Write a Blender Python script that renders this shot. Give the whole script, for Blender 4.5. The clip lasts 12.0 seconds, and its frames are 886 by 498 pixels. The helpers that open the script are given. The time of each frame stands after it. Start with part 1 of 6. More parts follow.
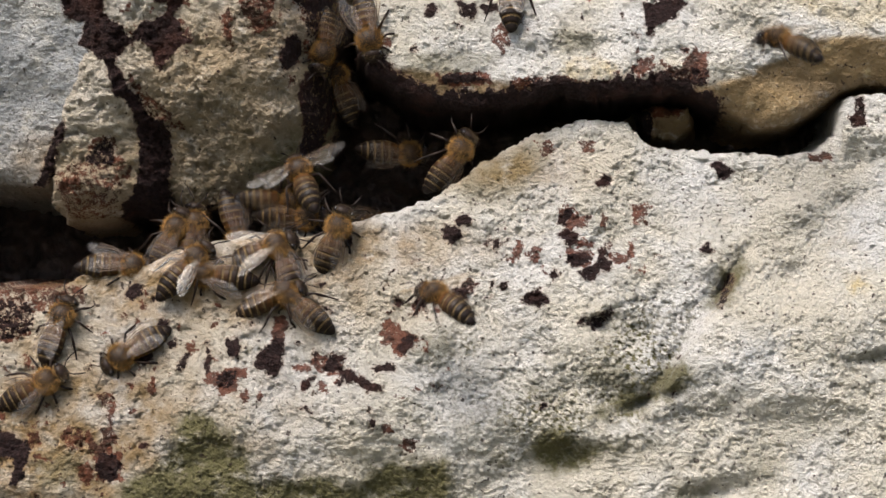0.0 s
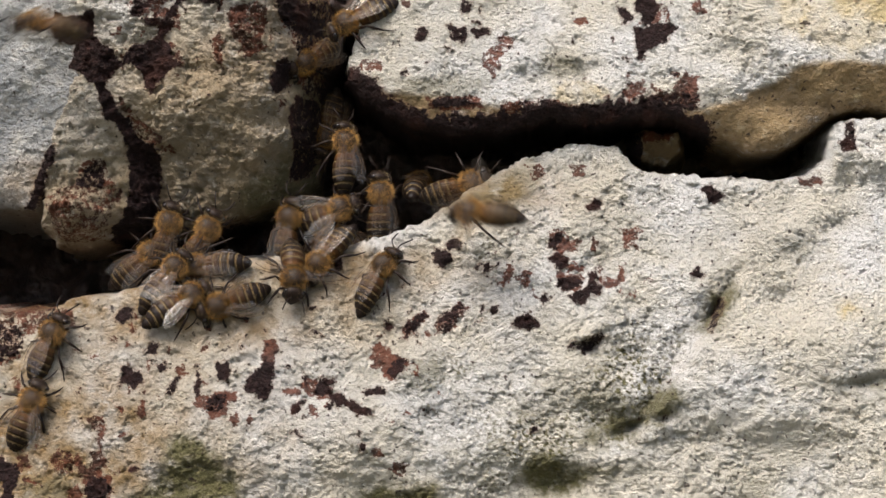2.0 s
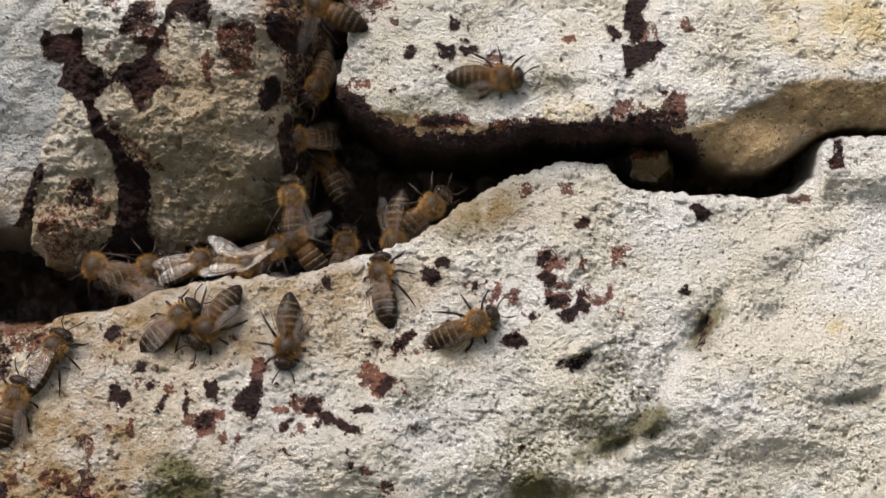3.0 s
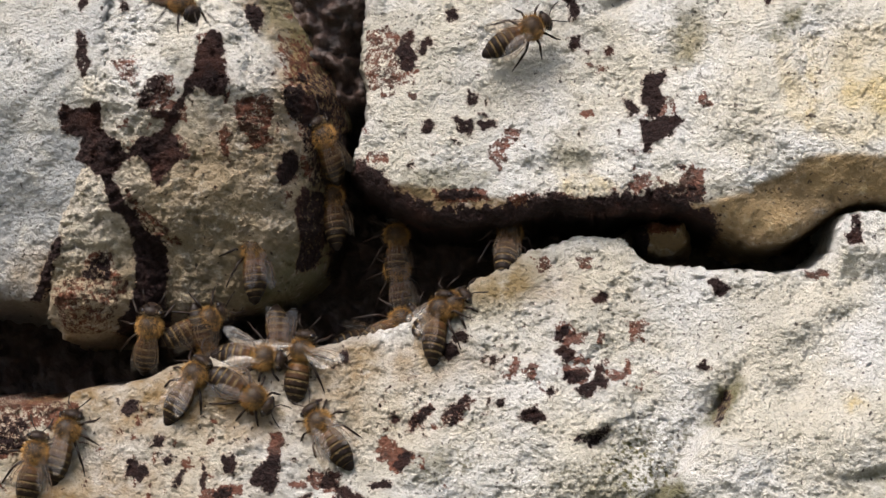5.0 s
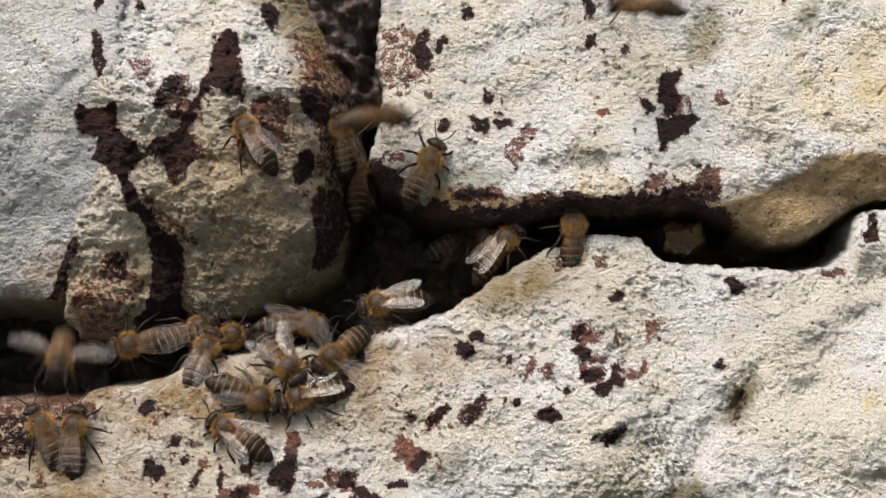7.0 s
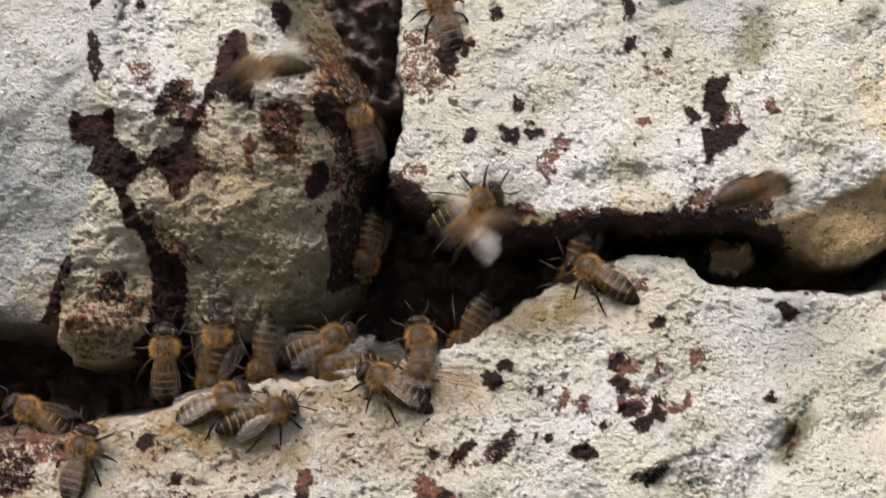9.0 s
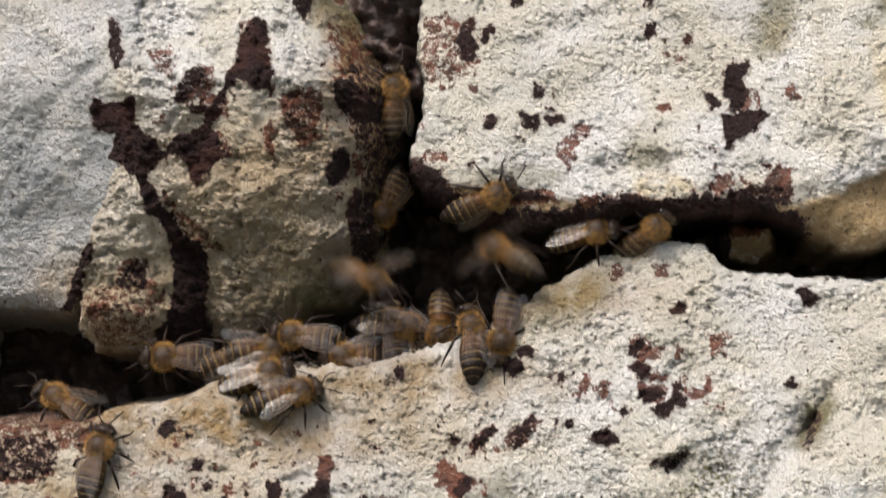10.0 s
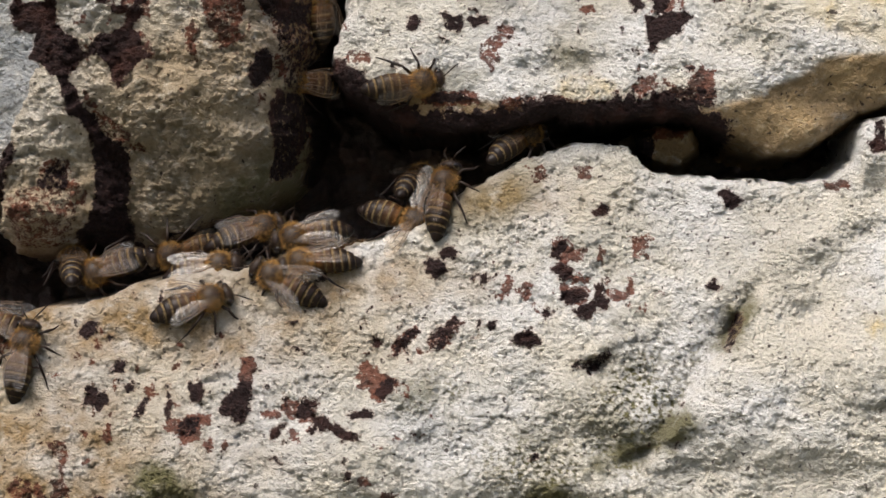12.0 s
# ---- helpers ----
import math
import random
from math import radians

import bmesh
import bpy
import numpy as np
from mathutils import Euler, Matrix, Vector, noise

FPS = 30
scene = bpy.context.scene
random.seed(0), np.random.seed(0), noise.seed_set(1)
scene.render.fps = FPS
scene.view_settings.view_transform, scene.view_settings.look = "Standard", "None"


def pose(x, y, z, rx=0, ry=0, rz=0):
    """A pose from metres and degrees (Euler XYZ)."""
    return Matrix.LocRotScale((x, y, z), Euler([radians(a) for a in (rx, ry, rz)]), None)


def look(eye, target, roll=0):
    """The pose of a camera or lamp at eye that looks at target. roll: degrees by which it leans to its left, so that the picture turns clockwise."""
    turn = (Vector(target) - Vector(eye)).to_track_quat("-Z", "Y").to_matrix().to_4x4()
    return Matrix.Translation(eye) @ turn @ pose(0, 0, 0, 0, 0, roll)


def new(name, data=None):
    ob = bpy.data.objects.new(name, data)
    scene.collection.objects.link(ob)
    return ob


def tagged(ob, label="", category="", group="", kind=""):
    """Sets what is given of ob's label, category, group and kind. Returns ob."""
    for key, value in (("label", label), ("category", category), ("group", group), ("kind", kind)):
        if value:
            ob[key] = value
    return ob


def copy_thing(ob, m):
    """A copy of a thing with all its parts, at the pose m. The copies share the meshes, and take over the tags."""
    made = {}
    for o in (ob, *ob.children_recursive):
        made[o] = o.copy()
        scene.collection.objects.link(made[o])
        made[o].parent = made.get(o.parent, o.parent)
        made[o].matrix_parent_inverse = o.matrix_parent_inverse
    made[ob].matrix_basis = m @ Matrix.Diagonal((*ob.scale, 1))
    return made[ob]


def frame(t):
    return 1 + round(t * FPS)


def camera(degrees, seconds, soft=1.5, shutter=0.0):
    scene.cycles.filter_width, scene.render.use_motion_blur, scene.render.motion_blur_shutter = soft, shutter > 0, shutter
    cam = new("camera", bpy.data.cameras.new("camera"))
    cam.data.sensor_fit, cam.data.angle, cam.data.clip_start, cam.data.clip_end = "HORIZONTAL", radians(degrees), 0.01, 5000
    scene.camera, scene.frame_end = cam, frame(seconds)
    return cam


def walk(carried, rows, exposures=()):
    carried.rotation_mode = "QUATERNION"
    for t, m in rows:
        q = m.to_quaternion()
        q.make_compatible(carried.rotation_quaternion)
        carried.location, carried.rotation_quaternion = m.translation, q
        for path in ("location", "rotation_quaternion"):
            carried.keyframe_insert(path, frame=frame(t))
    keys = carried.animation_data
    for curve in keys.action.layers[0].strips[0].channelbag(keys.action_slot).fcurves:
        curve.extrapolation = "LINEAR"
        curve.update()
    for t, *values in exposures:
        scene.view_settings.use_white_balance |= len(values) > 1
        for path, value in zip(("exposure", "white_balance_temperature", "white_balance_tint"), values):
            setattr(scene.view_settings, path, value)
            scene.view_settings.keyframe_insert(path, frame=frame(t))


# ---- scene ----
# The camera and its way: seconds, eye in metres, then yaw, pitch and roll in degrees.
cam = camera(18.0, 12.0, soft=1.5, shutter=0.4)
WAY = [
    (0, 0.00876, -0.49105, 1.28618, 1.628, -0.139, -0.122),
    (0.5, 0.00874, -0.49147, 1.28662, 1.557, -0.210, -0.064),
    (1, 0.00747, -0.49098, 1.28578, 1.389, 0.013, -0.087),
    (1.5, 0.00904, -0.49145, 1.28657, 1.665, 0.186, -0.081),
    (2, 0.00771, -0.49081, 1.28545, 1.309, 0.433, -0.031),
    (2.5, 0.00750, -0.49175, 1.28550, 1.113, 0.475, -0.093),
    (3, 0.01015, -0.49101, 1.28726, 1.353, 0.590, -0.056),
    (3.1, 0.01020, -0.49106, 1.28730, 1.338, 0.704, -0.045),
    (3.2, 0.01025, -0.49110, 1.28733, 1.332, 0.918, -0.034),
    (3.3, 0.01029, -0.49115, 1.28737, 1.384, 1.133, -0.022),
    (3.4, 0.01034, -0.49119, 1.28740, 1.424, 1.510, -0.011),
    (3.5, 0.01039, -0.49124, 1.28744, 1.460, 1.737, -0.000),
    (3.7, 0.01020, -0.48976, 1.28771, 1.541, 2.033, 0.160),
    (5.5, 0.00685, -0.49125, 1.29202, 1.359, 1.537, -0.020),
    (6, 0.00691, -0.49150, 1.29339, 1.398, 1.370, -0.002),
    (6.5, 0.00714, -0.49133, 1.29319, 1.524, 1.411, -0.073),
    (7, 0.00651, -0.49091, 1.29482, 1.630, 1.226, -0.065),
    (8.8, 0.00571, -0.45196, 1.29815, 1.946, 0.809, 0.133),
    (8.9, 0.00603, -0.45096, 1.29809, 2.103, 1.070, 0.128),
    (9, 0.00635, -0.44997, 1.29803, 2.283, 1.363, 0.122),
    (9.1, 0.00632, -0.44992, 1.29815, 2.402, 1.536, 0.135),
    (9.2, 0.00629, -0.44986, 1.29827, 2.523, 1.727, 0.149),
    (9.3, 0.00627, -0.44981, 1.29838, 2.622, 1.988, 0.162),
    (9.4, 0.00624, -0.44975, 1.29850, 2.731, 2.434, 0.176),
    (9.5, 0.00621, -0.44970, 1.29862, 2.797, 2.708, 0.189),
    (9.6, 0.00629, -0.44991, 1.29831, 2.817, 2.783, 0.159),
    (9.7, 0.00637, -0.45012, 1.29800, 2.840, 2.733, 0.129),
    (9.8, 0.00645, -0.45033, 1.29769, 2.829, 2.452, 0.100),
    (9.9, 0.00653, -0.45054, 1.29738, 2.774, 1.639, 0.070),
    (10, 0.00661, -0.45075, 1.29707, 2.731, 1.201, 0.040),
    (10.1, 0.00681, -0.45064, 1.29721, 2.708, 0.899, 0.053),
    (10.2, 0.00702, -0.45053, 1.29735, 2.675, 0.557, 0.065),
    (10.3, 0.00722, -0.45043, 1.29748, 2.677, 0.387, 0.078),
    (10.4, 0.00743, -0.45032, 1.29762, 2.666, 0.241, 0.090),
    (10.5, 0.00763, -0.45021, 1.29776, 2.661, 0.032, 0.103),
    (10.7, 0.00765, -0.45011, 1.29766, 2.601, -0.226, 0.085),
    (11, 0.00769, -0.44996, 1.29751, 2.458, -0.632, 0.059),
    (11.2, 0.00802, -0.45000, 1.29770, 2.289, -0.863, 0.055),
    (11.5, 0.00851, -0.45005, 1.29798, 1.949, -1.032, 0.048),
    (12, 0.00769, -0.45016, 1.29768, 1.286, -0.887, 0.128),
]
walk(cam, [(t, pose(x, y, z, 90 + pitch, 0, yaw) @ pose(0, 0, 0, 0, 0, roll)) for t, x, y, z, yaw, pitch, roll in WAY],
     exposures=[(0, 1.36), (3.5, 1.36), (5.5, 1.43), (10, 1.45), (12, 1.34)])

# ---- light: an overcast sky with a broad, soft sun high behind the camera ----
SUN_UP, SUN_ROUND = 58, -32
world = bpy.data.worlds.new("sky")
scene.world = world
world.use_nodes = True
wn = world.node_tree.nodes
sky = wn.new("ShaderNodeTexSky")
sky.sky_type, sky.sun_disc = "NISHITA", False
sky.sun_elevation, sky.sun_rotation = radians(SUN_UP), radians(180 - SUN_ROUND)
sky.air_density, sky.dust_density = 1.0, 4.0
wn["Background"].inputs["Strength"].default_value = 0.095
world.node_tree.links.new(sky.outputs["Color"], wn["Background"].inputs["Color"])
sun = new("sun", bpy.data.lights.new("sun", "SUN"))
sun.data.energy, sun.data.angle, sun.data.color = 2.25, radians(30), (1.0, 0.945, 0.89)
az = radians(SUN_ROUND)
sun.matrix_basis = look((math.sin(az) * 3, -math.cos(az) * 3, 1.3 + 3.2 * math.tan(radians(SUN_UP))), (0, 0, 1.3))

# ---- materials ----


def nodes_of(name):
    m = bpy.data.materials.new(name)
    m.use_nodes = True
    return m, m.node_tree, m.node_tree.nodes["Principled BSDF"]


def node(tree, kind, links=(), **values):
    """A node with its input values by name (or number after an n) and links as (input, socket)."""
    n = tree.nodes.new(kind)
    for key, value in values.items():
        slot = n.inputs[int(key[1:])] if key[0] == "n" and key[1:].isdigit() else n.inputs[key.replace("_", " ")]
        slot.default_value = value
    for key, socket in links:
        tree.links.new(socket, n.inputs[key])
    return n


def noise_tex(tree, where, scale, detail=4.0, rough=0.6):
    return node(tree, "ShaderNodeTexNoise", [("Vector", where)], Scale=scale, Detail=detail, Roughness=rough).outputs["Fac"]


def ramp(tree, value, low, high):
    """value mapped from low..high to 0..1, clamped and eased."""
    n = node(tree, "ShaderNodeMapRange", [("Value", value)])
    n.interpolation_type = "SMOOTHSTEP"
    n.inputs["From Min"].default_value, n.inputs["From Max"].default_value = low, high
    return n.outputs["Result"]


def calc(tree, op, a, b):
    n = tree.nodes.new("ShaderNodeMath")
    n.operation = op
    for i, v in enumerate((a, b)):
        if isinstance(v, (int, float)):
            n.inputs[i].default_value = v
        else:
            tree.links.new(v, n.inputs[i])
    return n.outputs[0]


def blend(tree, fac, a, b, mode="MIX"):
    n = tree.nodes.new("ShaderNodeMix")
    n.data_type, n.blend_type = "RGBA", mode
    for i, v in ((0, fac), (6, a), (7, b)):
        if isinstance(v, (int, float)):
            n.inputs[i].default_value = v
        elif isinstance(v, tuple):
            n.inputs[i].default_value = (*v, 1)
        else:
            tree.links.new(v, n.inputs[i])
    return n.outputs[2]


def field(tree, name):
    n = tree.nodes.new("ShaderNodeAttribute")
    n.attribute_name = name
    return n.outputs["Fac"]


def stone_material():
    m, t, out = nodes_of("weathered_limestone")
    where = t.nodes.new("ShaderNodeTexCoord").outputs["Object"]
    big = noise_tex(t, where, 45, 5, 0.6)
    layered = node(t, "ShaderNodeMapping", [("Vector", where)], Scale=(0.92, 1.0, 1.12)).outputs[0]
    mid = noise_tex(t, layered, 330, 5, 0.65)
    blot = noise_tex(t, where, 130, 4, 0.6)
    fine = noise_tex(t, layered, 1400, 4, 0.7)
    speck = noise_tex(t, where, 900, 2, 0.5)
    col = blend(t, ramp(t, big, 0.38, 0.62), (0.715, 0.66, 0.55), (0.785, 0.765, 0.73))
    col = blend(t, calc(t, "MULTIPLY", ramp(t, blot, 0.50, 0.72), 0.6), col, (0.57, 0.545, 0.48))
    col = blend(t, calc(t, "MULTIPLY", ramp(t, mid, 0.52, 0.72), 0.5), col, (0.42, 0.38, 0.30))
    col = blend(t, calc(t, "MULTIPLY", field(t, "grey"), ramp(t, mid, 0.1, 0.55)), col, (0.41, 0.42, 0.425))
    col = blend(t, calc(t, "MULTIPLY", field(t, "ochre"), ramp(t, blot, 0.25, 0.6)), col, (0.68, 0.52, 0.235))
    # tan and olive also carry the middle stone's shade on its lower and right face
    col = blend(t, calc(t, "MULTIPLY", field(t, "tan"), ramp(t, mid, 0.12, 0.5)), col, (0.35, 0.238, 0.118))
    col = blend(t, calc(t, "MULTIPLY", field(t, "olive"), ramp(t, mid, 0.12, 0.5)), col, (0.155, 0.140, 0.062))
    # grains and small dark pits
    col = blend(t, calc(t, "MULTIPLY", ramp(t, fine, 0.54, 0.70), 0.48), col, (0.20, 0.165, 0.12))
    col = blend(t, calc(t, "MULTIPLY", ramp(t, speck, 0.66, 0.72), 0.85), col, (0.05, 0.03, 0.025))
    # resin crusts with ragged rims: rust-red where thin, near black where thick
    rag = calc(t, "MULTIPLY", calc(t, "SUBTRACT", noise_tex(t, where, 800, 6, 0.75), 0.5), 3.6)
    crumb = calc(t, "MULTIPLY", calc(t, "SUBTRACT", noise_tex(t, where, 2600, 3, 0.7), 0.5), 1.0)
    edge = calc(t, "ADD", rag, crumb)
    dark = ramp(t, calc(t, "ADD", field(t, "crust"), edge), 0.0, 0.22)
    thin = ramp(t, calc(t, "ADD", field(t, "crust"), edge), -0.4, 0.0)
    red = ramp(t, calc(t, "ADD", field(t, "rust"), calc(t, "ADD", calc(t, "MULTIPLY", edge, 1.2), calc(t, "MULTIPLY", crumb, 0.8))), -0.12, 0.3)
    redcol = blend(t, ramp(t, mid, 0.40, 0.62), (0.17, 0.048, 0.024), (0.060, 0.019, 0.012))
    darkcol = blend(t, ramp(t, blot, 0.50, 0.68), (0.019, 0.010, 0.0095), (0.052, 0.020, 0.014))
    darkcol = blend(t, calc(t, "MULTIPLY", ramp(t, fine, 0.4, 0.75), 0.8), darkcol, (0.060, 0.032, 0.029))
    col = blend(t, calc(t, "MULTIPLY", thin, 0.45), col, (0.20, 0.10, 0.055))
    col = blend(t, calc(t, "MULTIPLY", red, 0.92), col, redcol)
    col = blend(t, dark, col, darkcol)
    t.links.new(col, out.inputs["Base Color"])
    coat = calc(t, "MAXIMUM", dark, red)
    t.links.new(calc(t, "SUBTRACT", 0.95, calc(t, "MULTIPLY", coat, 0.3)), out.inputs["Roughness"])
    t.links.new(calc(t, "SUBTRACT", 0.25, calc(t, "MULTIPLY", coat, 0.12)), out.inputs["Specular IOR Level"])
    high = calc(t, "ADD", calc(t, "MULTIPLY", fine, 1.6), calc(t, "MULTIPLY", mid, 0.6))
    bump = node(t, "ShaderNodeBump", [("Height", high)], Strength=1.0, Distance=0.0021)
    t.links.new(bump.outputs["Normal"], out.inputs["Normal"])
    return m


def simple_material(name, colour, other, scale, rough=0.8, bump=0.0, metal=0.0):
    m, t, out = nodes_of(name)
    where = t.nodes.new("ShaderNodeTexCoord").outputs["Object"]
    n = noise_tex(t, where, scale, 5, 0.65)
    t.links.new(blend(t, ramp(t, n, 0.3, 0.7), colour, other), out.inputs["Base Color"])
    out.inputs["Roughness"].default_value = rough
    if bump:
        b = node(t, "ShaderNodeBump", [("Height", n)], Strength=0.8, Distance=bump)
        t.links.new(b.outputs["Normal"], out.inputs["Normal"])
    return m


STONE = stone_material()
# resin-coated rubble of the joint; near black so the hollow's shade is in its colour
DARK_BACKING = simple_material("resin_rubble_deep_shade", (0.018, 0.011, 0.009), (0.050, 0.027, 0.020), 260, 0.55, 0.002)
PLAIN = simple_material("plain_limestone", (0.5, 0.47, 0.4), (0.38, 0.36, 0.32), 40, 0.95, 0.004)
SOIL = simple_material("grassy_soil", (0.05, 0.06, 0.025), (0.10, 0.085, 0.05), 9, 0.95, 0.01)

# ---- the wall: tenths of a millimetre from the site's upper left corner (u to the right, v down), depth d away from the viewer ----
U0, V0, TM, HIGH = 832, 493, 0.0001, 1.3


def site(u, v, d=0.0):
    return ((u - U0) * TM, d * TM, HIGH + (V0 - v) * TM)


def lattice(ix, iy, seed):
    h = (ix * 374761393 + iy * 668265263 + seed * 974634577) & 0xFFFFFFFF
    h = ((h ^ (h >> 13)) * 1274126177) & 0xFFFFFFFF
    return ((h ^ (h >> 16)) & 0xFFFF) / 65535.0 * 2 * np.pi


def grain(x, y, seed):
    """Gradient noise of about -1..1 on arrays."""
    ix, iy = np.floor(x).astype(np.int64), np.floor(y).astype(np.int64)
    fx, fy = x - ix, y - iy
    wx, wy = (f * f * f * (f * (f * 6 - 15) + 10) for f in (fx, fy))
    c = []
    for dy in (0, 1):
        for dx in (0, 1):
            a = lattice(ix + dx, iy + dy, seed)
            c.append(np.cos(a) * (fx - dx) + np.sin(a) * (fy - dy))
    return 1.5 * ((c[0] * (1 - wx) + c[1] * wx) * (1 - wy) + (c[2] * (1 - wx) + c[3] * wx) * wy)


def rough(x, y, size, seed, octaves=3, gain=0.55):
    total, amp = 0.0, 1.0
    for o in range(octaves):
        total = total + amp * grain(x / size + 17.3 * o, y / size - 9.1 * o, seed + o)
        size, amp = size * 0.47, amp * gain
    return total


def to_segment(u, v, ax, ay, bx, by):
    dx, dy = bx - ax, by - ay
    k = np.clip(((u - ax) * dx + (v - ay) * dy) / (dx * dx + dy * dy + 1e-9), 0, 1)
    return np.hypot(u - ax - k * dx, v - ay - k * dy)


def inside_by(u, v, outline):
    """Signed distance to a closed outline, positive inside."""
    far, odd = np.full(u.shape, 1e9), np.zeros(u.shape, bool)
    for (ax, ay), (bx, by) in zip(outline, outline[1:] + outline[:1]):
        far = np.minimum(far, to_segment(u, v, ax, ay, bx, by))
        if ay != by:
            odd ^= ((ay > v) != (by > v)) & (u < (bx - ax) * (v - ay) / (by - ay) + ax)
    return np.where(odd, far, -far)


def patches(u, v, strokes, seed, ragged=5.0):
    """Height above the rim of a set of ragged strokes (u, v, u, v, radius): above 0 inside, -1 far off."""
    wu, wv = u + ragged * rough(u, v, 24, seed, 3, 0.7), v + ragged * rough(u, v, 24, seed + 5, 3, 0.7)
    best = np.full(u.shape, -1.0)
    for ax, ay, bx, by, r in strokes:
        i = slice(*np.searchsorted(u[0], (min(ax, bx) - 40, max(ax, bx) + 40)))
        j = slice(*np.searchsorted(v[:, 0], (min(ay, by) - 40, max(ay, by) + 40)))
        if best[j, i].size:
            best[j, i] = np.maximum(best[j, i], (r + 1.0 - to_segment(wu[j, i], wv[j, i], ax, ay, bx, by)) / 7.0)
    return np.clip(best, -1.0, 2.0)


MARKS = {}


def mark(stone_name, stain, strength, *points):
    """A stain, or the painted shade of a hollow, of its own outline on a stone; a low strength leaves it broken."""
    MARKS.setdefault((stone_name, stain), []).append((strength, list(points)))


def stained(u, v, shapes, seed, ragged, far, lowest):
    """The strongest of a set of stains at each place, falling to lowest over the distance far beyond their outlines."""
    wu, wv = u + ragged * rough(u, v, 22, seed, 3, 0.7), v + ragged * rough(u, v, 22, seed + 5, 3, 0.7)
    best = np.full(u.shape, lowest)
    reach = far + 3 * ragged + 4
    for strength, outline in shapes:
        us, vs = [p[0] for p in outline], [p[1] for p in outline]
        i = slice(*np.searchsorted(u[0], (min(us) - reach, max(us) + reach)))
        j = slice(*np.searchsorted(v[:, 0], (min(vs) - reach, max(vs) + reach)))
        if best[j, i].size:
            k = inside_by(wu[j, i], wv[j, i], outline) / far
            k = np.minimum(k + 0.25, 0.62 * min(strength, 1.5)) if lowest < 0 else strength * ease(k, -1, 1)
            best[j, i] = np.maximum(best[j, i], k)
    return np.clip(best, lowest, 2.0)


def clouds(u, v, spots, seed):
    """Soft, broken spots (u, v, reach across, reach down, strength)."""
    total = np.zeros(u.shape)
    w = 1 + 0.55 * rough(u, v, 60, seed)
    for a, b, ra, rb, k in spots:
        total = np.maximum(total, 1.5 * k * np.exp(-(((u - a) / ra) ** 2 + ((v - b) / rb) ** 2)) * w)
    return np.clip(total, 0, 1)


def sheet(name, u, v, d, keep, material, parent, fields=(), label=""):
    """A mesh from a grid of site places, without the quads that keep leaves out."""
    rows_, cols = u.shape
    idx = np.arange(rows_ * cols).reshape(rows_, cols)
    quads = np.stack([idx[:-1, :-1], idx[1:, :-1], idx[1:, 1:], idx[:-1, 1:]], -1)
    ok = keep[:-1, :-1] & keep[1:, :-1] & keep[1:, 1:] & keep[:-1, 1:]
    quads = quads[ok].reshape(-1, 4)
    used = np.unique(quads)
    back = np.zeros(rows_ * cols, np.int64)
    back[used] = np.arange(len(used))
    quads = back[quads].astype(np.int32)
    co = np.stack([(u - U0) * TM, d * TM, HIGH + (V0 - v) * TM], -1).reshape(-1, 3)[used]
    me = bpy.data.meshes.new(name)
    me.vertices.add(len(co))
    me.vertices.foreach_set("co", co.astype(np.float32).ravel())
    me.loops.add(quads.size)
    me.loops.foreach_set("vertex_index", quads.ravel())
    me.polygons.add(len(quads))
    me.polygons.foreach_set("loop_start", np.arange(0, quads.size, 4, dtype=np.int32))
    me.update(calc_edges=True)
    me.polygons.foreach_set("use_smooth", np.ones(len(quads), bool))
    for key, values in fields:
        me.attributes.new(key, "FLOAT", "POINT").data.foreach_set("value", values.ravel()[used].astype(np.float32))
    me.materials.append(material)
    me.validate()
    ob = new(name, me)
    ob.parent = parent
    if label:
        tagged(ob, label)
    return ob


def flakes(u, v, size, seed, sharp=0.10):
    """Flat-topped flakes with steep, broken edges, 0..1."""
    return ease(rough(u, v * 1.25, size, seed, 3, 0.62), -sharp, sharp)


